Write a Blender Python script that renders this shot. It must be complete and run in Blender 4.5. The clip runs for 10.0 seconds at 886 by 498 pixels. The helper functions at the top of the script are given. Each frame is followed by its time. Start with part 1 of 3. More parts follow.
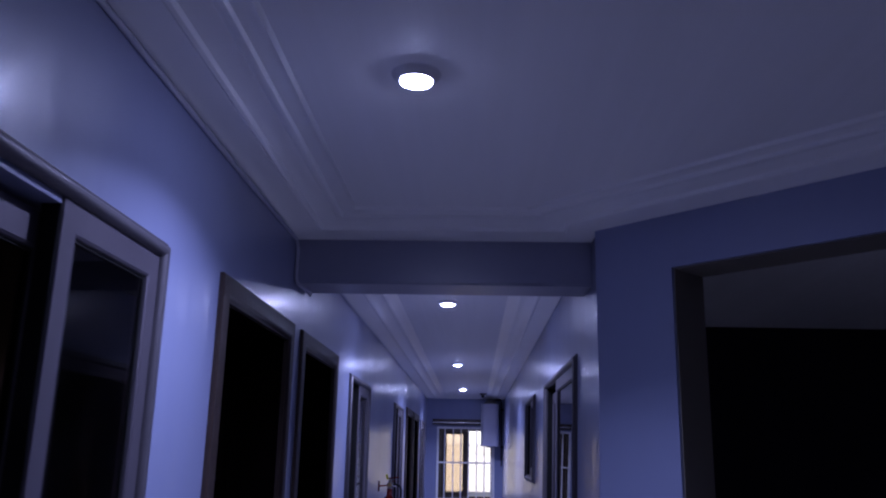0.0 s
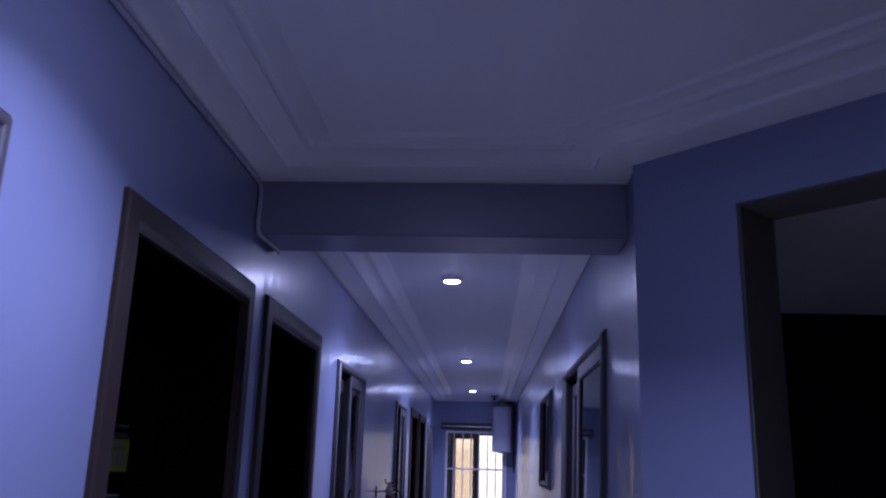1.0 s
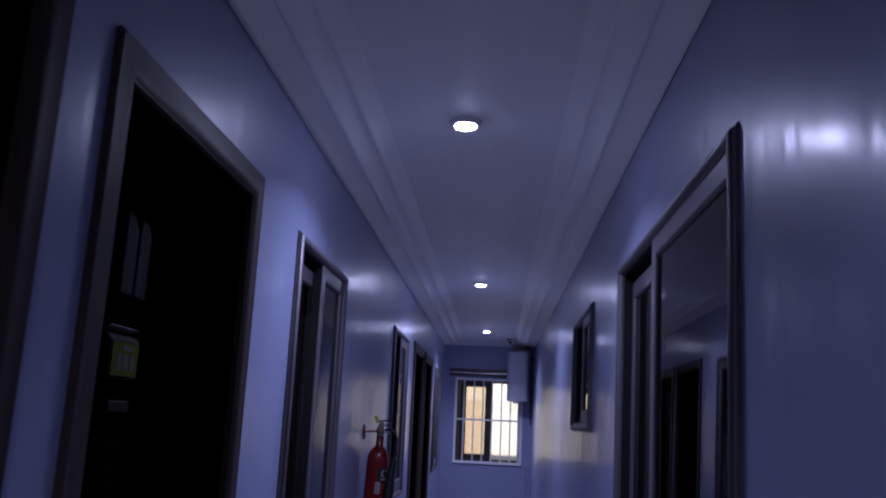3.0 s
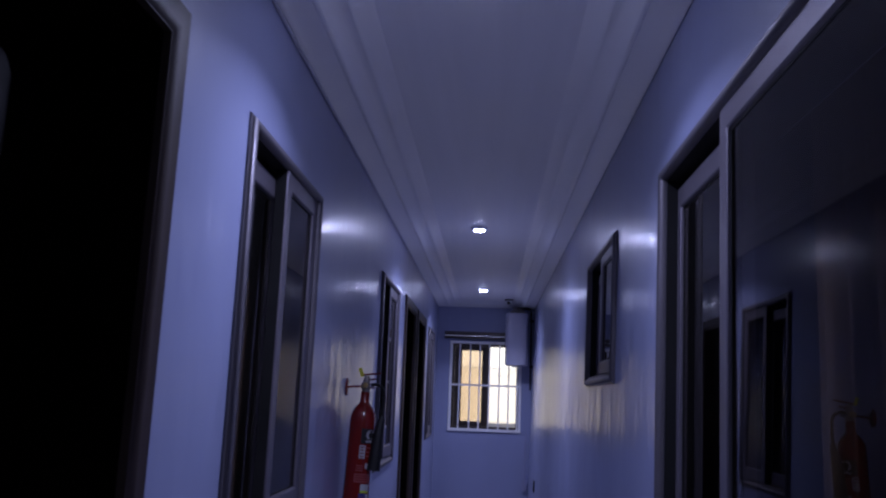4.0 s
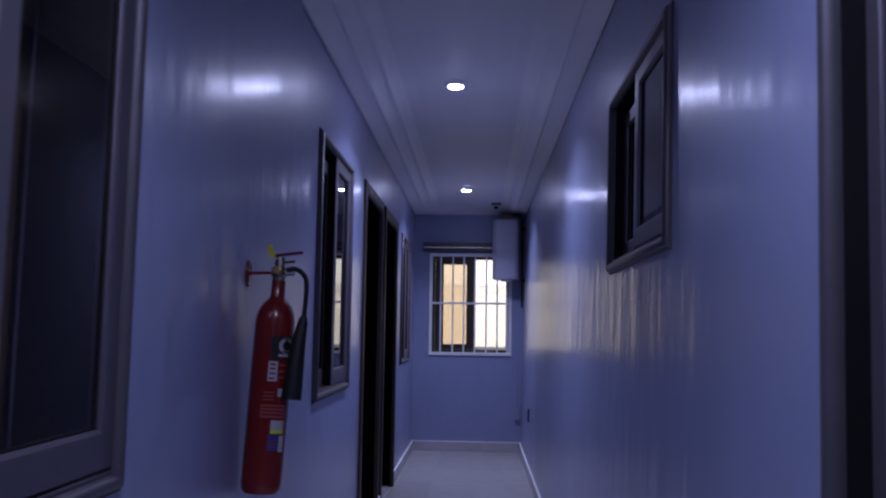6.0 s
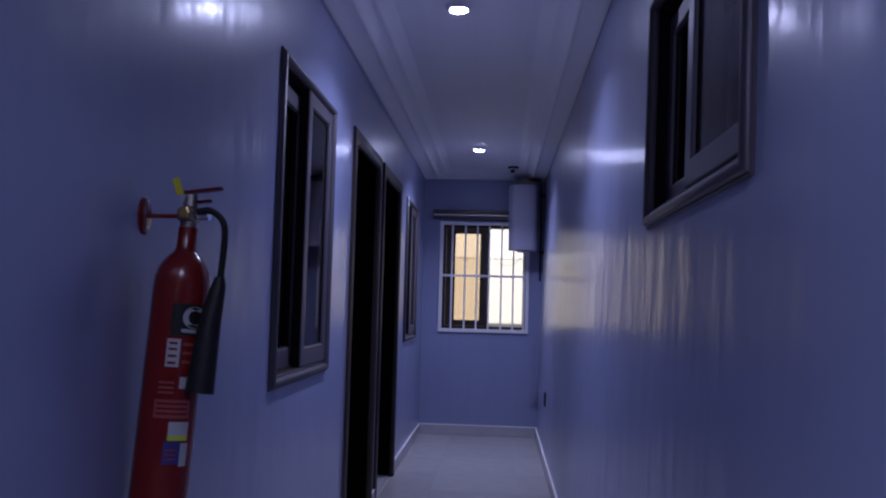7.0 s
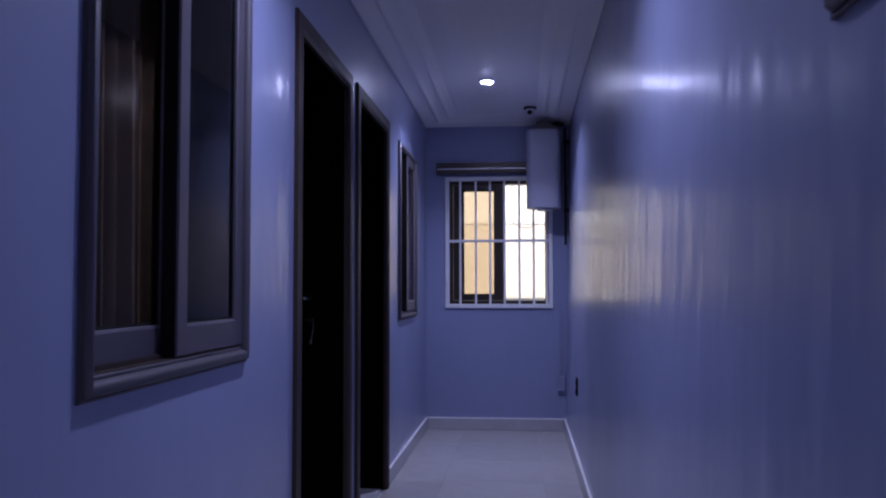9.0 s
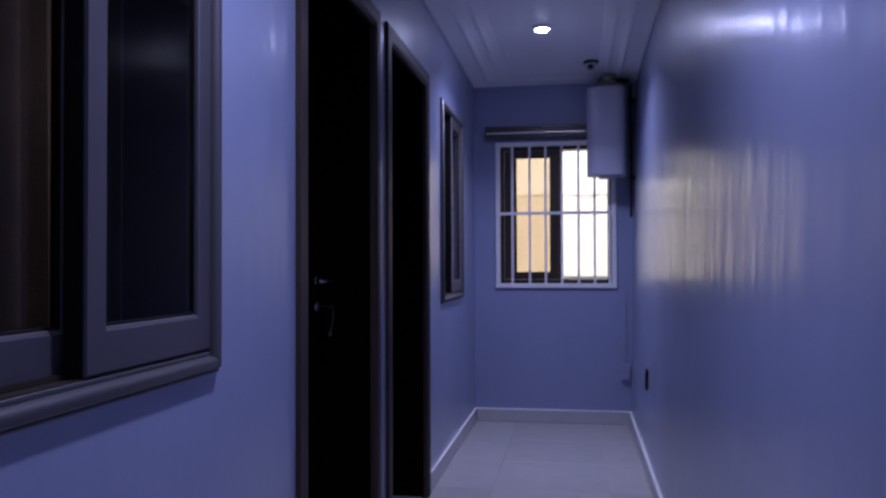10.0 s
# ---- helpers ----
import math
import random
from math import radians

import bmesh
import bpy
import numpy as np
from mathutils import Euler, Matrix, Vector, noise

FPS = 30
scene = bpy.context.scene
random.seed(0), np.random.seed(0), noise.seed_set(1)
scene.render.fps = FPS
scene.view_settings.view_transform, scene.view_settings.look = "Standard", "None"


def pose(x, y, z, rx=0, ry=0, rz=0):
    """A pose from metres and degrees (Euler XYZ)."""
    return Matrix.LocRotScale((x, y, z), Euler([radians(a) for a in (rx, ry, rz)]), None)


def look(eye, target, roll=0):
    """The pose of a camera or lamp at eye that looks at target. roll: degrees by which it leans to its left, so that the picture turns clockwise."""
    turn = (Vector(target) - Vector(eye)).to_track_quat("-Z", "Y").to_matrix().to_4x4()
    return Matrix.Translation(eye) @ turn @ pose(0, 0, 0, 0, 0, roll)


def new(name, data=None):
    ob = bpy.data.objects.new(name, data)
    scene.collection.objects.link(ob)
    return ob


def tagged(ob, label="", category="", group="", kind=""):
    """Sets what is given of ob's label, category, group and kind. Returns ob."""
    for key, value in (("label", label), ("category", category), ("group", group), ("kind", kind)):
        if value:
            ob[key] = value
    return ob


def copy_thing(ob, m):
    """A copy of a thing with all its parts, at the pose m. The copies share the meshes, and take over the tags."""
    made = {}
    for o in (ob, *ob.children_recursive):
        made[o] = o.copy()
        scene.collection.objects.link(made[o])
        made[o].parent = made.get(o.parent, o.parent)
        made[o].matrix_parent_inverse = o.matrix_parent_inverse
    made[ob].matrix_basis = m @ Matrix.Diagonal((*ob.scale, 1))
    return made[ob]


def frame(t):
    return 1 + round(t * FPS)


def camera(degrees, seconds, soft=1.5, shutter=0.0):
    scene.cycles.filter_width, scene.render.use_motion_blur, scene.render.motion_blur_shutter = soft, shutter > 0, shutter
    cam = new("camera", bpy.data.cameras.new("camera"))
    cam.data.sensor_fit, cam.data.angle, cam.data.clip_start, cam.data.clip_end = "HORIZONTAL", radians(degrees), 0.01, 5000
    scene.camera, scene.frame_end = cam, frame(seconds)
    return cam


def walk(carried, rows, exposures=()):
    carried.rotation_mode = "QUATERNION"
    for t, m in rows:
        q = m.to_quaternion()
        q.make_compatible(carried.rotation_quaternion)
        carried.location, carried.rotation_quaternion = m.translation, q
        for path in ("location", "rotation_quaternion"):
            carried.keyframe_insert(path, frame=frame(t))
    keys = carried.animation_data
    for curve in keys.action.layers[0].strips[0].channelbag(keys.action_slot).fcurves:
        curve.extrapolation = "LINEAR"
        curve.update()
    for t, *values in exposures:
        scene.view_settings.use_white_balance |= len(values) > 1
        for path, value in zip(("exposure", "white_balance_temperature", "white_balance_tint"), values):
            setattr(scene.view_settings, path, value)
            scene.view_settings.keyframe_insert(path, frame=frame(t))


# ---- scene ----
cam = camera(57.0, 10.0, soft=2.1, shutter=0.4)
PATH = [
    (0, (0.159, 1.06, 1.663), (0.079, 2.998, 2.15), 1.2),
    (0.5, (0.157, 1.402, 1.652), (0.086, 3.343, 2.128), 1.1),
    (1, (0.185, 1.741, 1.621), (0.073, 3.673, 2.127), 1.6),
    (1.5, (0.192, 2.057, 1.599), (0.041, 3.987, 2.1), 2.2),
    (2, (0.185, 2.403, 1.562), (0.043, 4.333, 2.069), 2.7),
    (2.5, (0.169, 2.74, 1.537), (0.024, 4.687, 1.97), 3.0),
    (2.7, (0.159, 2.876, 1.510), (0.014, 4.824, 1.940), 2.7),
    (3.8, (0.087, 3.640, 1.414), (-0.048, 5.603, 1.776), 2.4),
    (4, (0.088, 3.766, 1.387), (-0.034, 5.73, 1.743), 2.2),
    (4.5, (0.079, 4.108, 1.355), (-0.016, 6.086, 1.629), 2.0),
    (5, (0.091, 4.463, 1.333), (-0.022, 6.443, 1.591), 1.2),
    (5.5, (0.105, 4.798, 1.295), (-0.021, 6.783, 1.508), 1.1),
    (6, (0.119, 5.132, 1.257), (0.032, 7.12, 1.454), 0.8),
    (6.2, (0.124, 5.306, 1.262), (0.046, 7.299, 1.416), 0.9),
    (7.3, (0.207, 6.016, 1.211), (0.040, 8.004, 1.349), 1.3),
    (7.5, (0.204, 6.14, 1.179), (0.035, 8.125, 1.353), 0.9),
    (8, (0.209, 6.471, 1.169), (0.059, 8.46, 1.307), 0.7),
    (8.5, (0.216, 6.822, 1.143), (0.049, 8.81, 1.289), 0.3),
    (9, (0.228, 7.123, 1.15), (0.035, 9.112, 1.247), -0.1),
    (9.5, (0.208, 7.448, 1.141), (-0.001, 9.433, 1.272), -0.2),
    (10, (0.19, 7.771, 1.168), (-0.133, 9.744, 1.205), -0.2),
]
walk(cam, [(t, look(eye, target, roll)) for t, eye, target, roll in PATH], [(0, 1.1, 6000, 20), (1, 1.08, 6080, 20), (2, 0.90, 6400, 14), (2.7, 0.86, 6500, 14), (3.8, 0.98, 6560, 13), (5, 0.95, 6500, 13), (7.5, 0.84, 6550, 14), (8.5, 0.92, 6550, 14), (10, 0.99, 6550, 14)])

# ---- world, sun, lamps' power ----
LAMP_COLOUR, LAMP_GLOW, LAMP_WATTS = (0.550, 0.605, 1.0), 118.0, 7.2
world = bpy.data.worlds.new("sky")
scene.world = world
world.use_nodes = True
wn = world.node_tree
sky = wn.nodes.new("ShaderNodeTexSky")
sky.sky_type = "NISHITA"
sky.sun_disc = False
sky.sun_elevation = radians(52)
sky.sun_rotation = radians(160)
wn.nodes["Background"].inputs["Strength"].default_value = 0.10
wn.links.new(sky.outputs["Color"], wn.nodes["Background"].inputs["Color"])
sun_data = bpy.data.lights.new("sun", "SUN")
sun_data.energy, sun_data.angle, sun_data.color = 3.7, radians(0.5), (1.0, 0.93, 0.82)
sun = new("sun", sun_data)
sun.matrix_world = look((0, 0, 0), (0.21, 0.58, -0.79))

# ---- materials ----
def material(name, colour, rough=0.5, metal=0.0, vary=0.12, scale=6.0, bump=0.0, bump_scale=120.0, stretch=(1, 1, 1), spec=0.5, rough_vary=0.06, random_vary=0.0, even=False):
    m = bpy.data.materials.new(name)
    m.use_nodes = True
    nt = m.node_tree
    b = nt.nodes["Principled BSDF"]
    b.inputs["Roughness"].default_value = rough
    b.inputs["Metallic"].default_value = metal
    b.inputs["Specular IOR Level"].default_value = spec
    tc = nt.nodes.new("ShaderNodeTexCoord")
    mp = nt.nodes.new("ShaderNodeMapping")
    mp.inputs["Scale"].default_value = stretch
    mp.inputs["Location"].default_value = (3.37, 1.71, 5.13)
    nt.links.new(tc.outputs["Object"], mp.inputs["Vector"])
    big = nt.nodes.new("ShaderNodeTexNoise")
    big.inputs["Scale"].default_value = scale
    big.inputs["Detail"].default_value = 4
    nt.links.new((tc.outputs["Object"] if even else mp.outputs["Vector"]), big.inputs["Vector"])
    fine = nt.nodes.new("ShaderNodeTexNoise")
    fine.inputs["Scale"].default_value = bump_scale
    fine.inputs["Detail"].default_value = 1.2
    nt.links.new(mp.outputs["Vector"], fine.inputs["Vector"])
    blend = nt.nodes.new("ShaderNodeMath")
    blend.operation = "MULTIPLY_ADD"
    blend.inputs[1].default_value = 0.3
    nt.links.new(fine.outputs["Fac"], blend.inputs[0])
    nt.links.new(big.outputs["Fac"], blend.inputs[2])
    ramp = nt.nodes.new("ShaderNodeValToRGB")
    lo = [max(0.0, c * (1 - vary)) for c in colour]
    hi = [min(1.0, c * (1 + vary)) for c in colour]
    ramp.color_ramp.elements[0].position, ramp.color_ramp.elements[0].color = 0.3, (*lo, 1)
    ramp.color_ramp.elements[1].position, ramp.color_ramp.elements[1].color = 1.0, (*hi, 1)
    nt.links.new(blend.outputs[0], ramp.inputs["Fac"])
    out = ramp.outputs["Color"]
    if random_vary:
        info = nt.nodes.new("ShaderNodeObjectInfo")
        mr = nt.nodes.new("ShaderNodeMapRange")
        mr.inputs["To Min"].default_value, mr.inputs["To Max"].default_value = 1 - random_vary, 1 + random_vary
        nt.links.new(info.outputs["Random"], mr.inputs["Value"])
        hsv = nt.nodes.new("ShaderNodeHueSaturation")
        nt.links.new(mr.outputs["Result"], hsv.inputs["Value"])
        nt.links.new(out, hsv.inputs["Color"])
        out = hsv.outputs["Color"]
    nt.links.new(out, b.inputs["Base Color"])
    if rough_vary:
        rr = nt.nodes.new("ShaderNodeMapRange")
        rr.inputs["To Min"].default_value, rr.inputs["To Max"].default_value = max(0.0, rough - rough_vary), min(1.0, rough + rough_vary)
        nt.links.new(big.outputs["Fac"], rr.inputs["Value"])
        nt.links.new(rr.outputs["Result"], b.inputs["Roughness"])
    if bump:
        bp = nt.nodes.new("ShaderNodeBump")
        bp.inputs["Strength"].default_value = 1.0
        bp.inputs["Distance"].default_value = bump
        nt.links.new(fine.outputs["Fac"], bp.inputs["Height"])
        nt.links.new(bp.outputs["Normal"], b.inputs["Normal"])
    return m


def glass(name, colour, rough=0.0, ior=1.40):
    m = bpy.data.materials.new(name)
    m.use_nodes = True
    b = m.node_tree.nodes["Principled BSDF"]
    b.inputs["Base Color"].default_value = (*colour, 1)
    b.inputs["Roughness"].default_value = rough
    b.inputs["Transmission Weight"].default_value = 1.0
    b.inputs["IOR"].default_value = ior
    return m


def glow(name, colour, strength):
    m = bpy.data.materials.new(name)
    m.use_nodes = True
    b = m.node_tree.nodes["Principled BSDF"]
    b.inputs["Base Color"].default_value = (0.8, 0.8, 0.8, 1)
    b.inputs["Emission Color"].default_value = (*colour, 1)
    b.inputs["Emission Strength"].default_value = strength
    return m


def gloss_paint(name, colour, rough, spec, coat):
    """Gloss paint rolled on uneven plaster: fine upright brush streaks over slow waves along the wall (local x)."""
    m = bpy.data.materials.new(name)
    m.use_nodes = True
    nt = m.node_tree
    b = nt.nodes["Principled BSDF"]
    b.inputs["Specular IOR Level"].default_value = spec
    tc = nt.nodes.new("ShaderNodeTexCoord")

    def noise(scale, detail, stretch):
        mp = nt.nodes.new("ShaderNodeMapping")
        mp.inputs["Scale"].default_value = stretch
        mp.inputs["Location"].default_value = (3.37, 1.71, 5.13)
        n = nt.nodes.new("ShaderNodeTexNoise")
        n.inputs["Scale"].default_value, n.inputs["Detail"].default_value = scale, detail
        nt.links.new(tc.outputs["Object"], mp.inputs["Vector"])
        nt.links.new(mp.outputs["Vector"], n.inputs["Vector"])
        return n.outputs["Fac"]

    def spread(value, lo, hi):
        r = nt.nodes.new("ShaderNodeMapRange")
        r.inputs["From Min"].default_value, r.inputs["From Max"].default_value = 0.3, 0.7
        r.inputs["To Min"].default_value, r.inputs["To Max"].default_value = lo, hi
        nt.links.new(value, r.inputs["Value"])
        return r.outputs["Result"]

    tone = nt.nodes.new("ShaderNodeMix")
    tone.data_type = "RGBA"
    tone.inputs["A"].default_value = (*[c * 0.965 for c in colour], 1)
    tone.inputs["B"].default_value = (*[c * 1.035 for c in colour], 1)
    nt.links.new(spread(noise(2.2, 5, (1, 1, 0.7)), 0, 1), tone.inputs["Factor"])
    nt.links.new(tone.outputs["Result"], b.inputs["Base Color"])
    b.inputs["Roughness"].default_value = rough
    b.inputs["Coat Weight"].default_value = coat
    nt.links.new(spread(noise(5.0, 4, (1, 1, 0.5)), 0.17, 0.25), b.inputs["Coat Roughness"])
    normal = None
    for value, height in ((noise(0.9, 1, (1, 1, 0.45)), WAVE), (noise(6.5, 2, (1, 1, 0.28)), STREAK), (noise(38, 1, (1, 1, 0.25)), BRISTLE)):
        bp = nt.nodes.new("ShaderNodeBump")
        bp.inputs["Strength"].default_value = 1.0
        bp.inputs["Distance"].default_value = height
        nt.links.new(value, bp.inputs["Height"])
        if normal is not None:
            nt.links.new(normal, bp.inputs["Normal"])
        normal = bp.outputs["Normal"]
    nt.links.new(normal, b.inputs["Normal"])
    nt.links.new(normal, b.inputs["Coat Normal"])
    return m


WAVE, STREAK, BRISTLE = 0.026, 0.0070, 0.0003      # heights of the unevenness of painted walls
WALL = gloss_paint("lavender_gloss_paint", (0.234, 0.262, 0.418), 0.40, 0.9, 0.58)
MATT = gloss_paint("lavender_satin_paint", (0.240, 0.269, 0.428), 0.50, 0.6, 0.0)
BEAM = material("lavender_beam_paint", (0.235, 0.243, 0.335), rough=0.32, vary=0.05, scale=2.2, bump=0.0008, bump_scale=30, stretch=(0.3, 1, 1), even=True)
DIM = material("bare_plaster", (0.32, 0.27, 0.21), rough=0.8, vary=0.15, scale=3, bump=0.001)
# Side room's far wall: its lack of light is put into the colour.
UNLIT = material("unlit_wall_colour", (0.02, 0.02, 0.035), rough=0.85, vary=0.2, scale=3, spec=0.1)
JAMB = material("dull_taupe", (0.15, 0.135, 0.12), rough=0.7, vary=0.15, scale=4, bump=0.0006)
CORNICE = material("white_cornice_paint", (0.88, 0.88, 0.89), rough=0.32, vary=0.02, scale=3, rough_vary=0.0)
CEIL = material("white_ceiling_paint", (0.88, 0.88, 0.89), rough=0.56, vary=0.05, scale=2.2, bump=0.0012, bump_scale=9, stretch=(3.2, 0.12, 1))
TILE = material("pale_floor_tile", (0.47, 0.445, 0.43), rough=0.18, vary=0.05, scale=7, bump=0.0002, bump_scale=60, random_vary=0.05)
GROUT = material("grey_grout", (0.40, 0.39, 0.39), rough=0.9, vary=0.15, scale=20)
SKIRT = material("grey_skirting_tile", (0.45, 0.44, 0.47), rough=0.3, vary=0.12, scale=9, random_vary=0.05)
SKIRT_TOP = material("white_skirting_edge", (0.85, 0.83, 0.84), rough=0.5, vary=0.08, scale=12)
# Walnut taken to near black: shade of the door recesses in the colour.
SHADEWOOD = material("recess_shaded_walnut", (0.003, 0.002, 0.002), rough=0.8, vary=0.4, scale=9, bump=0.0006, bump_scale=70, stretch=(1, 1, 0.12), spec=0.0)
FRAMEWOOD = material("dark_walnut_frame", (0.031, 0.020, 0.017), rough=0.50, vary=0.45, spec=0.35, scale=8, bump=0.0006, bump_scale=60, stretch=(1, 1, 0.12))
ALU = material("grey_aluminium", (0.104, 0.096, 0.114), rough=0.48, metal=0.5, vary=0.10, scale=5, bump=0.0001)
ALU_SASH = material("grey_sash_aluminium", (0.128, 0.116, 0.142), rough=0.44, metal=0.6, vary=0.10, scale=5)
BRONZE = material("bronze_aluminium", (0.045, 0.032, 0.025), rough=0.4, metal=0.3, vary=0.15, scale=6)
GASKET = material("black_gasket", (0.008, 0.008, 0.009), rough=0.7, vary=0.2, spec=0.2)
GLASS = glass("tinted_glass", (0.40, 0.35, 0.31), ior=1.24)
BRONZE_GLASS = glass("bronze_glass", (0.84, 0.76, 0.645))
WHITE_STEEL = material("white_enamelled_steel", (0.78, 0.78, 0.80), rough=0.4, vary=0.06, scale=14, bump=0.0004)
CURTAIN = material("brown_curtain_cloth", (0.092, 0.065, 0.043), rough=0.9, vary=0.25, scale=12, bump=0.001, bump_scale=200)
CHROME = material("satin_chrome", (0.72, 0.72, 0.74), rough=0.22, metal=1.0, vary=0.05)
BLACK = material("black_plastic", (0.010, 0.010, 0.011), rough=0.5, vary=0.2, scale=20, spec=0.3)
VALVE = material("dull_plated_metal", (0.30, 0.27, 0.25), rough=0.38, metal=0.9, vary=0.15, scale=25)
RED = material("red_enamel", (0.150, 0.009, 0.006), rough=0.22, vary=0.10, scale=8, bump=0.0001)
HEATER = material("pale_lavender_enamel", (0.43, 0.43, 0.54), rough=0.4, vary=0.05, scale=5)
WHITE_PLASTIC = material("white_plastic", (0.70, 0.70, 0.72), rough=0.35, vary=0.05, scale=8)
LENS = glow("lamp_diffuser", LAMP_COLOUR, LAMP_GLOW)
RING = material("lamp_ring", (0.75, 0.75, 0.78), rough=0.4, vary=0.04)
RENDER = material("cream_render", (0.76, 0.735, 0.68), rough=0.9, vary=0.08, scale=2, bump=0.003, bump_scale=40)
PALE = material("pale_house_render", (0.74, 0.745, 0.74), rough=0.9, vary=0.05, scale=2, bump=0.003, bump_scale=40)
EARTH = material("sandy_ground", (0.34, 0.28, 0.21), rough=0.95, vary=0.2, scale=1.5, bump=0.01, bump_scale=20)
CASE = material("dark_stained_case", (0.012, 0.008, 0.007), rough=0.7, vary=0.3, scale=12, spec=0.1)
PLATE = material("dark_grey_plate", (0.008, 0.008, 0.012), rough=0.6, vary=0.1, scale=20, spec=0.12)
CONDUIT = material("lavender_painted_plastic", (0.26, 0.27, 0.42), rough=0.5, vary=0.1, scale=20)
CABLE = material("painted_cable", (0.50, 0.50, 0.60), rough=0.5, vary=0.1, scale=20)
GREENISH = material("yellow_green_card", (0.060, 0.072, 0.010), rough=0.9, vary=0.08, scale=30, spec=0.05)
INK = material("dark_ink", (0.03, 0.03, 0.03), rough=0.7, vary=0.1)
WHITE_PAPER = material("white_label", (0.36, 0.36, 0.38), rough=0.45, vary=0.05, scale=30)
YELLOW = material("yellow_plastic", (0.62, 0.58, 0.03), rough=0.45, vary=0.08, scale=20)
BLUE = material("dark_blue_label", (0.03, 0.03, 0.16), rough=0.45, vary=0.1, scale=20)
PINKISH = material("faded_red_print", (0.24, 0.05, 0.05), rough=0.4, vary=0.12, scale=60)
LIME = material("lime_label_band", (0.45, 0.55, 0.05), rough=0.45, vary=0.08, scale=20)
BRASS = material("dull_brass", (0.45, 0.33, 0.14), rough=0.35, metal=0.9, vary=0.12, scale=20)


# ---- mesh helpers ----
def mesh_from(name, bm, mat, smooth=False):
    me = bpy.data.meshes.new(name)
    bmesh.ops.recalc_face_normals(bm, faces=bm.faces)
    bm.to_mesh(me)
    bm.free()
    me.materials.append(mat)
    if smooth:
        me.polygons.foreach_set("use_smooth", [True] * len(me.polygons))
        me.set_sharp_from_angle(angle=radians(38))
    return me


def part(name, bm, mat, parent=None, label="", smooth=False, at=None):
    ob = new(name, mesh_from(name, bm, mat, smooth))
    if parent is not None:
        ob.parent = parent
    if at is not None:
        ob.matrix_basis = at
    return tagged(ob, label)


def thing(name, m, label, category, group="", kind=""):
    ob = new(name)
    ob.empty_display_size = 0.1
    ob.matrix_basis = m
    return tagged(ob, label, category, group, kind)


def boxes(*dims, bevel=0.0, segments=2):
    """Boxes (x0, x1, y0, y1, z0, z1) in one bmesh, with rounded edges."""
    bm = bmesh.new()
    for x0, x1, y0, y1, z0, z1 in dims:
        vs = [bm.verts.new((x, y, z)) for z in (z0, z1) for x, y in ((x0, y0), (x1, y0), (x1, y1), (x0, y1))]
        for f in ((3, 2, 1, 0), (4, 5, 6, 7), (0, 1, 5, 4), (1, 2, 6, 5), (2, 3, 7, 6), (3, 0, 4, 7)):
            bm.faces.new([vs[i] for i in f])
    if bevel:
        bmesh.ops.bevel(bm, geom=bm.edges[:], offset=bevel, segments=segments, affect="EDGES", clamp_overlap=True)
    return bm


def lathe(profile, steps=32, bm=None, m=None):
    """A turned shape round z from (radius, height) pairs."""
    bm = bm or bmesh.new()
    m = m or Matrix()
    rings = []
    for r, z in profile:
        rings.append([bm.verts.new(m @ Vector((r * math.cos(a), r * math.sin(a), z))) for a in (2 * math.pi * i / steps for i in range(steps))])
    for a, b in zip(rings, rings[1:]):
        for i in range(steps):
            bm.faces.new((a[i], a[(i + 1) % steps], b[(i + 1) % steps], b[i]))
    bm.faces.new(rings[0][::-1])
    bm.faces.new(rings[-1])
    return bm


def tube(points, radius, steps=10, bm=None):
    """A round bar along points."""
    bm = bm or bmesh.new()
    pts = [Vector(p) for p in points]
    rings = []
    for i, p in enumerate(pts):
        d = (pts[min(i + 1, len(pts) - 1)] - pts[max(i - 1, 0)]).normalized()
        side = d.cross(Vector((0, 0, 1)) if abs(d.z) < 0.9 else Vector((1, 0, 0))).normalized()
        up = side.cross(d)
        r = radius[i] if isinstance(radius, (list, tuple)) else radius
        rings.append([bm.verts.new(p + r * (math.cos(a) * side + math.sin(a) * up)) for a in (2 * math.pi * k / steps for k in range(steps))])
    for a, b in zip(rings, rings[1:]):
        for k in range(steps):
            bm.faces.new((a[k], a[(k + 1) % steps], b[(k + 1) % steps], b[k]))
    bm.faces.new(rings[0][::-1])
    bm.faces.new(rings[-1])
    return bm


def curve_points(points, n=6):
    """Points of a smooth line through the given ones."""
    p = [Vector(q) for q in points]
    p = [2 * p[0] - p[1], *p, 2 * p[-1] - p[-2]]
    out = []
    for a, b, c, d in zip(p, p[1:], p[2:], p[3:]):
        for k in range(n):
            t = k / n
            out.append(0.5 * (2 * b + (c - a) * t + (2 * a - 5 * b + 4 * c - d) * t * t + (3 * b - a - 3 * c + d) * t ** 3))
    out.append(p[-2])
    return out


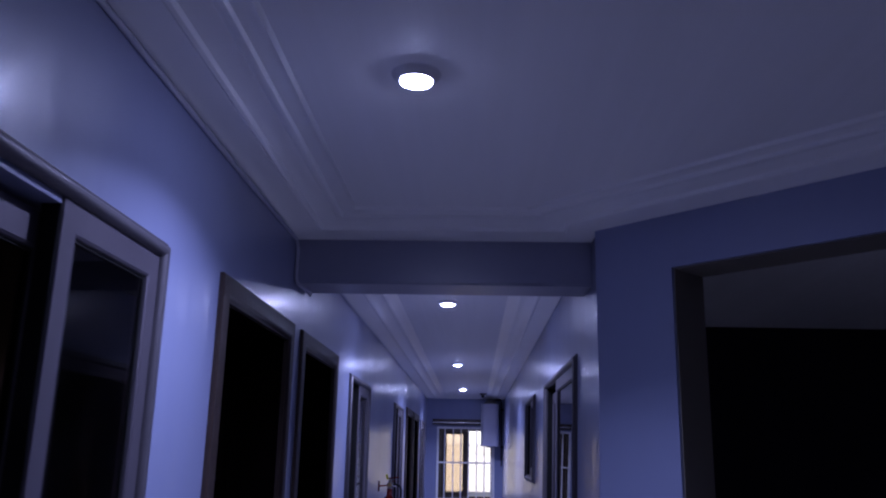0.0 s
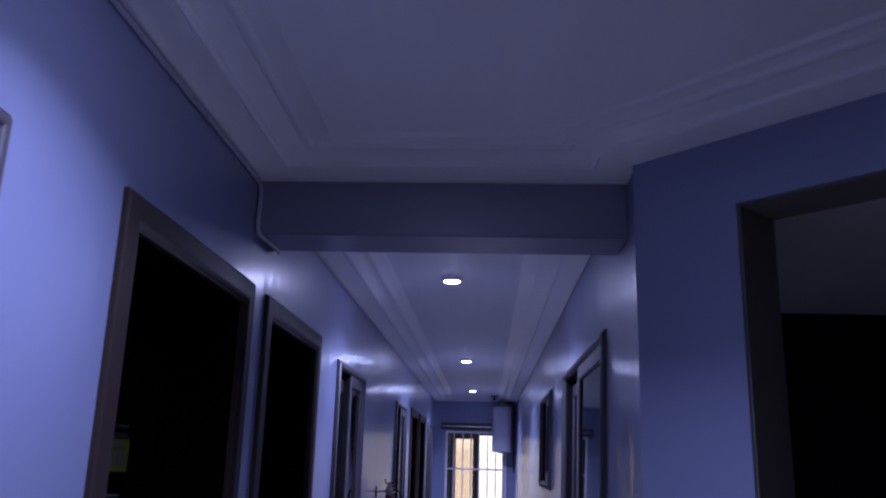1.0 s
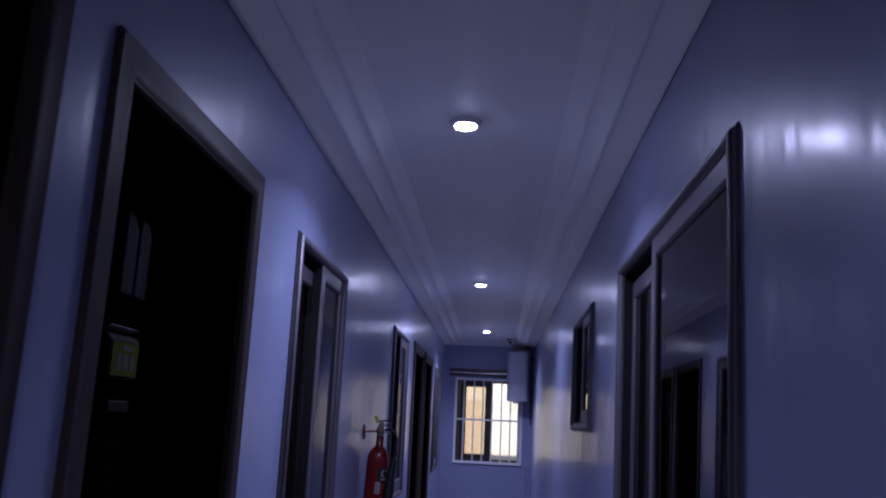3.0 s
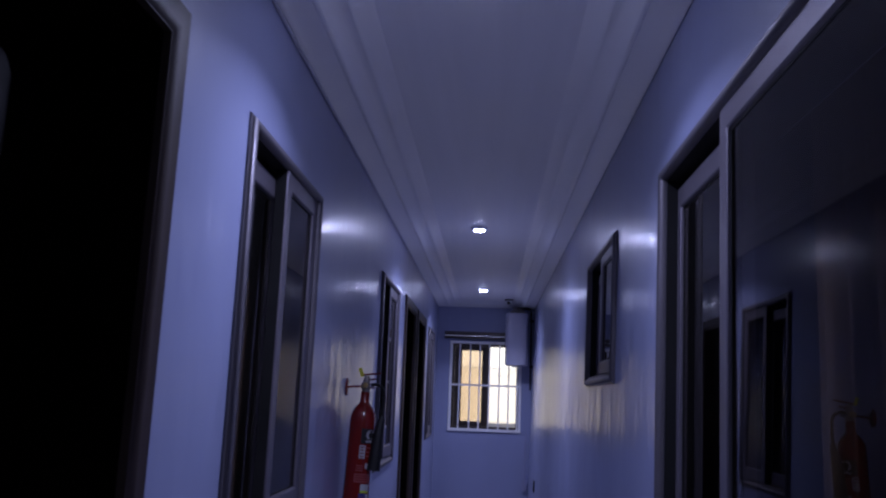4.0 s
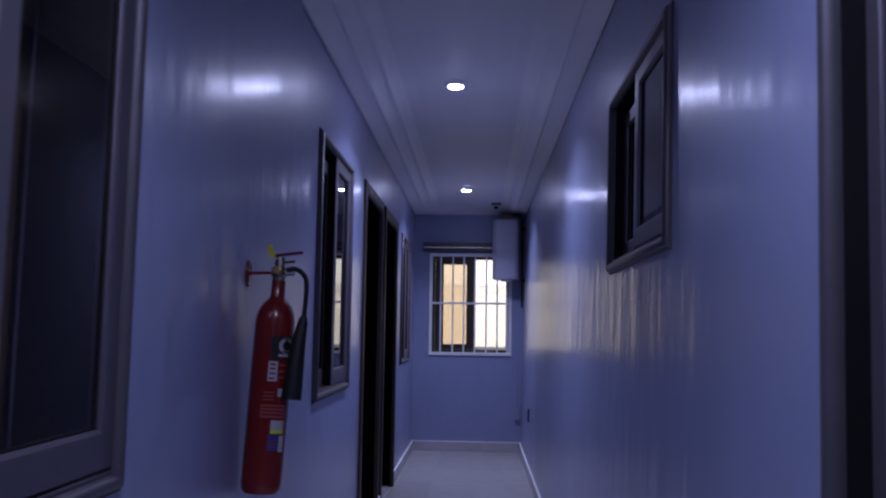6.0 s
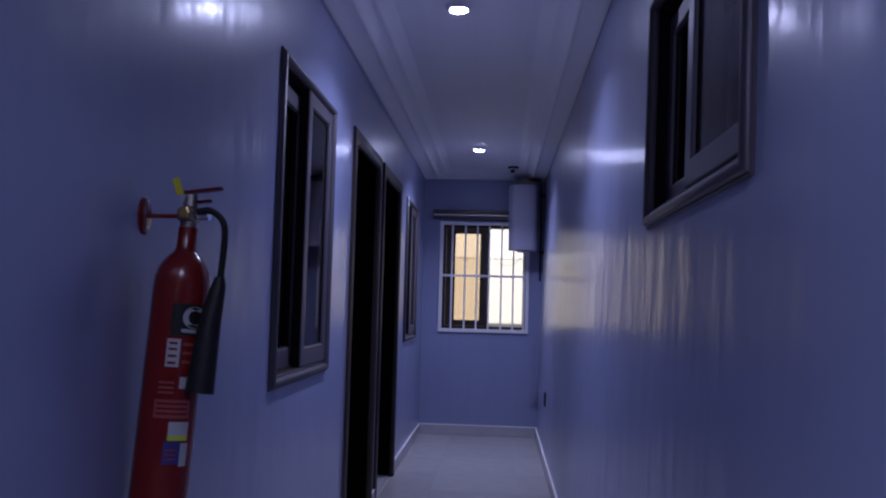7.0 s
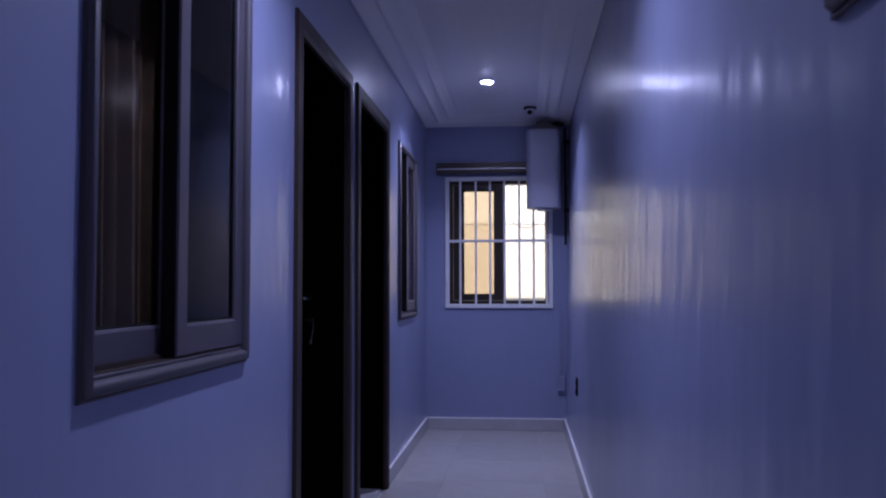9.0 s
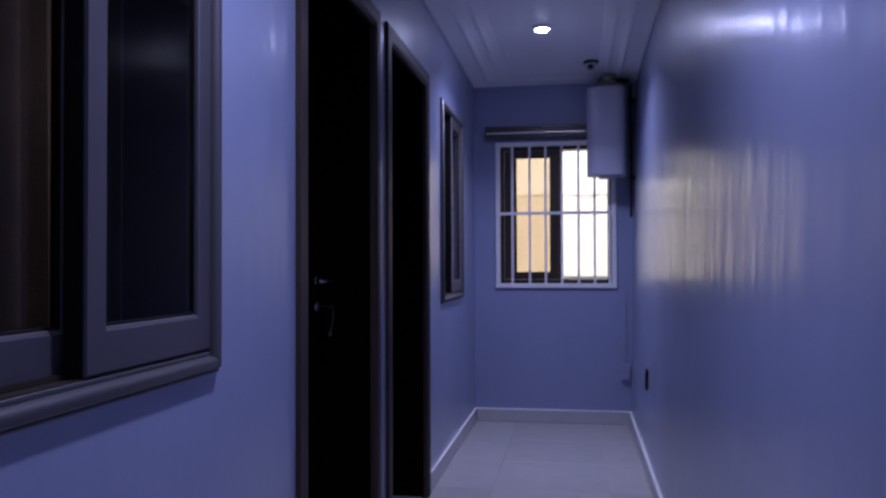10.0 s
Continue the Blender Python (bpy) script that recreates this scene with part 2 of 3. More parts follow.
def wall(name, m, length, height, thick, holes, mat, label):
    """A wall along local x from 0 to length, its seen face at y = 0, the rest behind it, pierced by holes (x0, x1, z0, z1)."""
    xs = sorted({0.0, length, *(h[0] for h in holes), *(h[1] for h in holes)})
    zs = sorted({0.0, height, *(h[2] for h in holes), *(h[3] for h in holes)})
    bm = bmesh.new()
    grid = {(i, k): bm.verts.new((x, 0, z)) for i, x in enumerate(xs) for k, z in enumerate(zs)}
    for i in range(len(xs) - 1):
        for k in range(len(zs) - 1):
            cx, cz = (xs[i] + xs[i + 1]) / 2, (zs[k] + zs[k + 1]) / 2
            if not any(h[0] < cx < h[1] and h[2] < cz < h[3] for h in holes):
                bm.faces.new((grid[i, k], grid[i + 1, k], grid[i + 1, k + 1], grid[i, k + 1]))
    bmesh.ops.delete(bm, geom=[v for v in bm.verts if not v.link_faces], context="VERTS")
    got = bmesh.ops.extrude_face_region(bm, geom=bm.faces[:])
    bmesh.ops.translate(bm, verts=[g for g in got["geom"] if isinstance(g, bmesh.types.BMVert)], vec=(0, thick, 0))
    ob = part(name, bm, mat, at=m)
    return tagged(ob, label, "wall", kind="structure")


# ---- the shell ----
LX, RX, END, BACK = -0.562, 0.620, 13.83, -1.2      # faces of the long walls, the end wall, the wall behind
TOP, THICK = 2.548, 0.2
SPRING = 2.49                                      # where the cornice meets the walls
WIN_Z0, WIN_Z1 = 0.944, 2.107
DOOR_Z = 2.15
LEFT_WINDOWS = [(1.965, 2.874), (5.788, 6.690), (8.510, 9.395), (12.275, 13.125)]
LEFT_DOORS = [(3.290, 4.235), (4.393, 5.315), (9.888, 10.815), (10.940, 11.875)]
RIGHT_WINDOWS = [(4.690, 6.265, WIN_Z0, 2.105), (7.175, 8.115, 1.466, 2.108)]
CORNER_Y = 4.05                                    # where the slanting wall leaves the corridor
DIAG = (RX - 0.012, CORNER_Y)
IN = 0.035                                         # holes lie this far inside the frames' outlines

left_m = pose(LX, BACK, 0, 0, 0, 90)
holes = [(a - BACK + IN, b - BACK - IN, WIN_Z0 + IN, WIN_Z1 - IN) for a, b in LEFT_WINDOWS]
holes += [(a - BACK + IN, b - BACK - IN, 0, DOOR_Z - IN) for a, b in LEFT_DOORS]
wall_west = wall("wall_west", left_m, END - BACK, 2.7, THICK, holes, WALL, "long corridor wall in glossy lavender paint with doors and windows")
RX_FOOT, RX_LEAN = 0.568, 1.25                     # the east wall stands a little out of plumb


def on_east(y, z):
    """A pose on the face of the leaning east wall."""
    return pose(RX_FOOT, 0, 0, 0, RX_LEAN, 0) @ pose(0, y, z, 0, 0, -90)


right_m = on_east(END, 0)
holes = [(END - b + IN, END - a - IN, z0 + IN, z1 - IN) for a, b, z0, z1 in RIGHT_WINDOWS]
wall_east = wall("wall_east", right_m, END - CORNER_Y, 2.7, THICK, holes, WALL, "corridor wall in glossy lavender paint with two sliding windows")
WIN_END = (-0.37, 0.445, 1.022, 2.04)
end_m = pose(-2.8, END, 0, 0, 0, 0)
wall_north = wall("wall_north", end_m, 6.4, 2.7, THICK, [(WIN_END[0] + 2.8, WIN_END[1] + 2.8, WIN_END[2], WIN_END[3])], MATT, "end wall in lavender paint round a barred window")
diag_len = (2.6 - RX) * math.sqrt(2)
diag_m = pose(DIAG[0], DIAG[1], 0, 0, 0, -45)
wall_slant = wall("wall_slant", diag_m, diag_len, 2.7, THICK, [(0.318, 1.435, 0, 2.302)], MATT, "slanting lavender wall pierced by a wide doorless opening")
# Thin taupe sheets added over the opening's reveal, darker than the wall.
lining = part("opening_lining", boxes((0.3185, 0.3225, 0.012, THICK - 0.002, 0, 2.2975), (0.3225, 1.4305, 0.012, THICK - 0.002, 2.2975, 2.3015), (1.4305, 1.4345, 0.012, THICK - 0.002, 0, 2.2975)), JAMB, at=diag_m)
tagged(lining, "dull taupe reveal lining a wide opening", "trim", kind="structure")
wall("wall_back", pose(2.8, BACK, 0, 0, 0, 180), 5.6, 2.7, THICK, [], WALL, "plain lavender wall closing the hall")
wall("wall_hall_east", pose(2.6, CORNER_Y - (2.6 - RX), 0, 0, 0, -90), CORNER_Y - (2.6 - RX) - BACK, 2.7, THICK, [], WALL, "plain lavender wall of the hall")
wall("wall_side_south", pose(3.6, 2.05, 0, 0, 0, 180), 0.8, 2.7, THICK, [], DIM, "plain wall of the dark side room")
wall("wall_side_north", pose(RX + THICK, 6.7, 0, 0, 0, 0), 2.8, 2.7, 0.12, [], UNLIT, "side room wall coloured near black for its lack of light")
wall("wall_side_east", pose(3.6, END, 0, 0, 0, -90), END - 1.85, 2.7, THICK, [], DIM, "outer wall behind the side rooms")
wall("wall_rooms_west", pose(-2.6, BACK, 0, 0, 0, 90), END - BACK, 2.7, THICK, [], DIM, "far wall of the dark rooms")
for i, y in enumerate((3.1, 5.5, 7.6, 9.75, 12.05)):
    wall(f"wall_rooms_{i + 1}", pose(-2.6, y, 0, 0, 0, 0), 1.85, 2.7, 0.1, [], DIM, "partition between the dark rooms")

slab = part("floor", boxes((-2.9, 3.9, BACK - 0.3, END + 0.2, -0.25, -0.004)), GROUT)
tagged(slab, "floor laid with pale glossy tiles in grey grout", "floor", kind="structure")
ceiling = part("ceiling", boxes((-2.9, 3.9, BACK - 0.3, END + 0.25, TOP, TOP + 0.18)), CEIL)
tagged(ceiling, "smooth white painted ceiling", "ceiling", kind="structure")
roof = part("roof", boxes((-3.3, 4.3, BACK - 0.7, END + 0.45, TOP + 0.19, TOP + 0.3)), DIM)
tagged(roof, "flat roof slab over the house", "roof", kind="structure")

BEAM_Y0, BEAM_Y1, BEAM_Z = 4.22, 4.44, 2.312
beam = part("ceiling_beam", boxes((LX + 0.001, RX - 0.001, BEAM_Y0, BEAM_Y1, BEAM_Z, TOP - 0.001), bevel=0.006), BEAM)
tagged(beam, "lavender painted concrete beam across the corridor", "beam", kind="structure")

BOLD = [(0.0, SPRING), (0.012, SPRING), (0.018, SPRING + 0.004), (0.100, SPRING + 0.013), (0.107, SPRING + 0.016), (0.111, SPRING + 0.008),
        (0.119, SPRING + 0.004), (0.127, SPRING + 0.008), (0.132, SPRING + 0.020), (0.150, SPRING + 0.027), (0.182, SPRING + 0.034), (0.190, SPRING + 0.038),
        (0.195, SPRING + 0.032), (0.206, SPRING + 0.029), (0.216, SPRING + 0.033), (0.221, SPRING + 0.044), (0.252, SPRING + 0.049), (0.266, SPRING + 0.048), (0.276, TOP + 0.001)]
SOFT = [(0.0, SPRING), (0.012, SPRING), (0.018, SPRING + 0.004), (0.105, SPRING + 0.012), (0.112, SPRING + 0.007), (0.120, SPRING + 0.005),
        (0.129, SPRING + 0.008), (0.137, SPRING + 0.016), (0.165, SPRING + 0.027), (0.188, SPRING + 0.034), (0.197, SPRING + 0.032), (0.207, SPRING + 0.032),
        (0.217, SPRING + 0.037), (0.226, SPRING + 0.043), (0.250, SPRING + 0.050), (0.276, TOP + 0.001)]


def cornice(name, corners, profile, label):
    """Plaster cornice along the wall line corners (x, y), open at both ends, the room on the right of the line, mitred where it turns."""
    bm = bmesh.new()
    pts = [Vector(c) for c in corners]
    rows = []
    for i, p in enumerate(pts):
        dirs = [(b - a).normalized() for a, b in zip(pts, pts[1:])][max(0, i - 1):i + 1]
        norm = [Vector((d.y, -d.x)) for d in dirs]
        n = sum(norm, Vector((0, 0)))
        n = n / (n.dot(norm[0])) if n.length > 1e-6 else norm[0]
        rows.append([bm.verts.new((p.x + n.x * d, p.y + n.y * d, z)) for d, z in profile])
    for a, b in zip(rows, rows[1:]):
        for k in range(len(profile) - 1):
            bm.faces.new((a[k], b[k], b[k + 1], a[k + 1]))
    # closed at the back, against wall and ceiling
    for a, b in zip(rows, rows[1:]):
        bm.faces.new((a[0], a[-1], b[-1], b[0]))
    ob = part(name, bm, CORNICE, smooth=True)
    return tagged(ob, label, "cornice", kind="structure")


cornice("trim_corridor", [(LX, BEAM_Y1), (LX, END), (RX, END), (RX, BEAM_Y1)], SOFT, "white moulded plaster cornice round the corridor ceiling")
cornice("trim_hall", [(LX, BACK), (LX, BEAM_Y0), (RX, BEAM_Y0), (RX, CORNER_Y), (2.6, CORNER_Y - 2.0), (2.6, BACK)], BOLD, "white moulded plaster cornice round the hall ceiling")


# ---- lamps ----
def downlight(m):
    lamp = thing("ceiling_downlight", m, "small round white ceiling downlight, lit", "ceiling lamp", "corridor downlights")
    part("ring", lathe([(0.060, 0.0), (0.060, -0.003), (0.056, -0.005), (0.050, -0.014), (0.0435, -0.0185), (0.0400, -0.0195), (0.0385, -0.0180), (0.0380, -0.0)], 40), RING, lamp, "white trim ring", smooth=True)
    part("diffuser", lathe([(0.0375, -0.006), (0.0375, -0.0200), (0.032, -0.0222), (0.02, -0.0236), (0.002, -0.0242)], 40), LENS, lamp, "glowing white diffuser", smooth=True)
    return lamp


first_lamp = downlight(pose(0.012, 2.86, TOP))
for x, y in ((-0.003, 5.875), (-0.010, 9.316), (0.0, 12.524)):
    copy_thing(first_lamp, pose(x, y, TOP))
beam_data = bpy.data.lights.new("downlight_beam", "AREA")
beam_data.shape, beam_data.size, beam_data.energy, beam_data.color, beam_data.spread = "DISK", 0.08, LAMP_WATTS, LAMP_COLOUR, radians(130)
for x, y in ((0.012, 2.86), (-0.003, 5.875), (-0.010, 9.316), (0.0, 12.524)):
    new("downlight_beam", beam_data).matrix_world = pose(x, y, TOP - 0.0252)


# ---- sliding windows ----
def ring_frame(x0, x1, z0, z1, profile):
    """A mitred frame round a rectangle: profile of (inward, y) points, closed."""
    bm = bmesh.new()
    rows = []
    for cx, cz, sx, sz in ((x0, z0, 1, 1), (x1, z0, -1, 1), (x1, z1, -1, -1), (x0, z1, 1, -1)):
        rows.append([bm.verts.new((cx + sx * d, y, cz + sz * d)) for d, y in profile])
    n = len(profile)
    for i in range(4):
        a, b = rows[i], rows[(i + 1) % 4]
        for k in range(n):
            bm.faces.new((a[k], b[k], b[(k + 1) % n], a[(k + 1) % n]))
    return bm


def members(x0, x1, z0, z1, stile, low, top, profile, sides):
    """Mitred members of a rectangular frame; profile of (part of the width, y), sides 0 bottom, 1 right, 2 top, 3 left."""
    outer = [(x0, z0), (x1, z0), (x1, z1), (x0, z1)]
    inner = [(x0 + stile, z0 + low), (x1 - stile, z0 + low), (x1 - stile, z1 - top), (x0 + stile, z1 - top)]
    bm = bmesh.new()
    n = len(profile)
    for i in sides:
        ends = []
        for j in (i, (i + 1) % 4):
            (ox, oz), (ix, iz) = outer[j], inner[j]
            ends.append([bm.verts.new((ox + f * (ix - ox), y, oz + f * (iz - oz))) for f, y in profile])
        for k in range(n):
            bm.faces.new((ends[0][k], ends[1][k], ends[1][(k + 1) % n], ends[0][(k + 1) % n]))
        bm.faces.new(ends[0])
        bm.faces.new(ends[1][::-1])
    return bm


def sash(parent, x0, x1, z0, z1, y, stile, rail, glass_mat, frame_mat=None):
    """One sliding sash, its front face at y, 28 mm deep."""
    frame_mat = frame_mat or ALU_SASH
    shape = [(0.0, y + 0.004), (0.05, y), (0.90, y), (0.97, y + 0.003), (1.0, y + 0.008), (1.0, y + 0.028), (0.0, y + 0.028)]
    top = rail * 0.9
    s = part("sash", members(x0, x1, z0, z1, stile, rail, top, shape, (1, 3)), frame_mat, parent)
    part("rail", members(x0, x1, z0, z1, stile, rail, top, shape, (0,)), frame_mat, s)
    part("rail", members(x0, x1, z0, z1, stile, rail, top, shape, (2,)), frame_mat, s)
    g = 0.006
    part("gasket", ring_frame(x0 + stile - 0.001, x1 - stile + 0.001, z0 + rail - 0.001, z1 - top + 0.001, [(0, 0.009 + y), (g, 0.009 + y), (g, y + 0.022), (0, y + 0.022)]), GASKET, s, "black rubber gasket")
    pane = part("pane", boxes((x0 + stile + 0.002, x1 - stile - 0.002, y + 0.011, y + 0.016, z0 + rail, z1 - top)), glass_mat, s, "dark tinted glass pane")
    pane.visible_shadow = False
    return s


def sliding_window(name, m, w, h, label, rail=0.075, meet=0.5):
    """A two-sash window in the local box 0..w, 0..h; the right-hand sash slides in front."""
    win = thing(name, m, label, "window", kind="structure")
    mould = [(0.0, 0.0), (0.0, -0.006), (0.002, -0.008), (0.005, -0.008), (0.007, -0.006), (0.008, -0.011), (0.012, -0.018), (0.018, -0.021), (0.025, -0.021),
             (0.031, -0.017), (0.035, -0.010), (0.037, -0.004), (0.037, 0.004), (0.026, 0.004)]
    part("window_frame", ring_frame(0, w, 0, h, mould), ALU, win, "grey moulded aluminium frame", smooth=True)
    # Black sheet over frame channel and wall reveal, standing in for recess shade.
    part("channel", ring_frame(0, w, 0, h, [(0.0355, 0.005), (0.038, 0.005), (0.038, 0.194), (0.0355, 0.194)]), GASKET, win, "inner channel and reveal sheet, black for recess shade")
    sill = bmesh.new()
    prof = [(0.010, 0.046), (0.000, 0.046), (-0.003, 0.044), (-0.004, 0.040), (-0.003, 0.036), (0.0, 0.033), (0.010, 0.033)]
    ends = [[sill.verts.new((x, y, z)) for y, z in prof] for x in (0.030, w - 0.030)]
    for k in range(len(prof)):
        sill.faces.new((ends[0][k], ends[1][k], ends[1][(k + 1) % len(prof)], ends[0][(k + 1) % len(prof)]))
    sill.faces.new(ends[0][::-1])
    sill.faces.new(ends[1])
    part("window_sill", sill, ALU, win, "narrow grey sill ledge", smooth=True)
    a, b, z0, z1 = 0.038, w - 0.038, 0.050, h - 0.038
    mid = w * meet
    part("track", boxes((a, b, 0.0, 0.1, z0 - 0.012, z0 - 0.002), (a, b, 0.0275, 0.0325, z0 - 0.002, z0 + 0.008), bevel=0.001), BRONZE, win)
    sash(win, mid - 0.026, b + 0.008, z0, z1 + 0.008, -0.0045, 0.060, rail, GLASS)
    part("brush_seal", boxes((mid - 0.029, mid - 0.0262, 0.0, 0.034, z0, z1), bevel=0.0008), GASKET, win, "black brush seal")
    sash(win, a, mid + 0.02, z0, z1 - 0.026, 0.036, 0.040, rail, GLASS)
    return win


WIN_LABEL = "grey aluminium sliding window with dark tinted glass"
for i, (a, b) in enumerate(LEFT_WINDOWS):
    sliding_window(f"window_{i + 1}", pose(LX, a, WIN_Z0, 0, 0, 90), b - a, WIN_Z1 - WIN_Z0 + (0.0 if i else 0.016), WIN_LABEL)
for i, (a, b, z0, z1) in enumerate(RIGHT_WINDOWS):
    sliding_window(f"window_{i + 5}", on_east(b, z0), b - a, z1 - z0, ("wide " if i == 0 else "small high ") + WIN_LABEL, rail=0.06 if i else 0.075, meet=0.5 if i else 0.425)


# ---- doors ----
LEAF = 0.190                                       # the leaves hang at the rooms' side of the wall


def door(name, m, w, h, label, plaque=True, handle=False):
    d = thing(name, m, label, "door", kind="structure")
    arch = [(0.0, 0.0), (0.0, -0.011), (0.006, -0.015), (0.02, -0.013), (0.05, -0.017), (0.062, -0.015), (0.068, -0.009), (0.074, -0.007), (0.074, 0.010), (0.036, 0.010), (0.036, 0.0)]
    bm = bmesh.new()
    rows = []
    for cx, cz, sx, sz in ((0, 0, 1, 0), (0, h, 1, -1), (w, h, -1, -1), (w, 0, -1, 0)):
        rows.append([bm.verts.new((cx + sx * q, y, cz + sz * q)) for q, y in arch])
    n = len(arch)
    for p, q in zip(rows, rows[1:]):
        for k in range(n):
            bm.faces.new((p[k], p[(k + 1) % n], q[(k + 1) % n], q[k]))
    bm.faces.new(rows[0])
    bm.faces.new(rows[-1][::-1])
    part("door_frame", bm, FRAMEWOOD, d, "dark stained moulded timber frame", smooth=True)
    # The inner jamb has the blackened wood, recess shade painted in; the frame has not.
    jamb = [(0.036, 0.011), (0.0755, 0.011), (0.0755, 0.236), (0.036, 0.236)]
    bm = bmesh.new()
    rows = []
    for cx, cz, sx, sz in ((0, 0, 1, 0), (0, h, 1, -1), (w, h, -1, -1), (w, 0, -1, 0)):
        rows.append([bm.verts.new((cx + sx * q, y, cz + sz * q)) for q, y in jamb])
    for p, q in zip(rows, rows[1:]):
        for k in range(4):
            bm.faces.new((p[k], p[(k + 1) % 4], q[(k + 1) % 4], q[k]))
    bm.faces.new(rows[0])
    bm.faces.new(rows[-1][::-1])
    part("door_jamb", bm, SHADEWOOD, d, "timber jamb coloured near black for recess shade")
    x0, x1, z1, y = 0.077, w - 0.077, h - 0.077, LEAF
    leaf = part("door_leaf", boxes((x0, x1, y, y + 0.042, 0.006, z1), bevel=0.003), SHADEWOOD, d, "dark walnut panelled leaf, blackened for recess shade")
    for px0, px1 in ((x0 + 0.1, w / 2 - 0.035), (w / 2 + 0.035, x1 - 0.1)):
        for pz0, pz1 in ((0.16, 0.72), (0.86, 1.40), (1.54, z1 - 0.14)):
            part("panel", ring_frame(px0, px1, pz0, pz1, [(0, y + 0.001), (0.004, y - 0.007), (0.016, y - 0.009), (0.028, y - 0.002), (0.03, y + 0.001)]), SHADEWOOD, leaf)
    part("hinge", lathe([(0.008, 0), (0.008, 0.1)], 12, m=pose(x0 - 0.0005, y - 0.004, 0.25)), SHADEWOOD, leaf, smooth=True)
    part("hinge", lathe([(0.008, 0), (0.008, 0.1)], 12, m=pose(x0 - 0.0005, y - 0.004, 1.8)), SHADEWOOD, leaf, smooth=True)
    part("threshold", boxes((0.04, w - 0.04, 0.02, 0.23, 0, 0.006)), SKIRT, d)
    if handle:
        hx = x1 - 0.100
        for hz in (1.110, 1.014):
            part("rose", lathe([(0.024, 0), (0.024, 0.006), (0.02, 0.009)], 20, m=pose(hx, y, hz, 90)), CHROME, leaf, "chrome rose", smooth=True)
        part("lever", tube(curve_points([(hx, y - 0.004, 1.110), (hx, y - 0.048, 1.110), (hx - 0.02, y - 0.058, 1.110), (hx - 0.085, y - 0.056, 1.107), (hx - 0.130, y - 0.050, 1.113)], 4), 0.009), CHROME, leaf, "chrome lever handle", smooth=True)
        part("key_cylinder", boxes((hx - 0.006, hx + 0.006, y - 0.016, y - 0.001, 1.000, 1.030), bevel=0.002), CHROME, leaf)
        part("key", boxes((hx - 0.0015, hx + 0.0015, y - 0.052, y - 0.014, 1.010, 1.018), (hx - 0.002, hx + 0.002, y - 0.070, y - 0.050, 1.004, 1.024), bevel=0.0008), CHROME, leaf, "key in the lock")
        part("key_cord", tube(curve_points([(hx, y - 0.066, 1.008), (hx + 0.004, y - 0.066, 0.975), (hx + 0.006, y - 0.060, 0.945), (hx + 0.002, y - 0.058, 0.925)], 4), 0.0015, 6), VALVE, leaf, "thin key cord", smooth=True)
        part("spare_key", boxes((hx - 0.020, hx + 0.010, y - 0.060, y - 0.056, 0.908, 0.925), bevel=0.001), VALVE, leaf, "dull hanging key")
    return d


def plaque(m):
    """A deep sign case with a sloping top and a yellow-green card, over a small ledge; its figure is bars."""
    p = thing("door_plaque", m, "deep wooden sign case with yellow-green card on a dark door", "sign", "door plaques")
    bm = bmesh.new()
    outline = [(0.0, -0.046), (-0.028, -0.046), (-0.028, 0.040), (-0.018, 0.052), (0.0, 0.058)]
    ends = [[bm.verts.new((x, y, z)) for y, z in outline] for x in (-0.074, 0.074)]
    for k in range(5):
        bm.faces.new((ends[0][k], ends[1][k], ends[1][(k + 1) % 5], ends[0][(k + 1) % 5]))
    bm.faces.new(ends[0][::-1])
    bm.faces.new(ends[1])
    bmesh.ops.recalc_face_normals(bm, faces=bm.faces)
    bmesh.ops.bevel(bm, geom=bm.edges[:], offset=0.0015, segments=1, affect="EDGES")
    part("case", bm, CASE, p)
    part("top_strip", boxes((-0.072, 0.072, -0.026, -0.002, 0.0, 0.002), bevel=0.0006), ALU, p, "grey top strip", at=pose(0, 0, 0.060, -24, 0, 0))
    part("card", boxes((-0.067, 0.067, -0.031, -0.0285, -0.041, 0.036), bevel=0.0008), GREENISH, p, "yellow-green card")
    part("bar", boxes((-0.022, 0.026, -0.0322, -0.0312, 0.018, 0.028)), INK, p)
    for x in (-0.034, 0.0, 0.034):
        part("bar", boxes((x - 0.010, x + 0.010, -0.0322, -0.0312, -0.028, 0.008)), INK, p)
    ledge = part("ledge", boxes((-0.05, 0.056, -0.028, 0, -0.122, -0.100), bevel=0.003), CASE, p, "dark timber ledge")
    part("ledge_top", boxes((-0.047, 0.053, -0.026, -0.002, -0.0995, -0.096), bevel=0.001), ALU, ledge, "grey ledge top")
    return p


def upright_plates(m):
    """Two narrow plates with sloping heads, side by side on a door."""
    p = thing("door_plates", m, "two narrow dark grey upright plates fixed above a door sign", "sign")
    for x in (0.0, 0.074):
        bm = bmesh.new()
        outline = [(x, 0.0), (x + 0.062, 0.0), (x + 0.062, 0.160), (x + 0.040, 0.186), (x, 0.200)]
        faces = [[bm.verts.new((q, y, z)) for q, z in outline] for y in (-0.014, 0.0)]
        for k in range(5):
            bm.faces.new((faces[0][k], faces[0][(k + 1) % 5], faces[1][(k + 1) % 5], faces[1][k]))
        bm.faces.new(faces[0][::-1])
        bm.faces.new(faces[1])
        bmesh.ops.recalc_face_normals(bm, faces=bm.faces)
        bmesh.ops.bevel(bm, geom=bm.edges[:], offset=0.002, segments=2, affect="EDGES")
        part("plate", bm, PLATE, p)
    return p


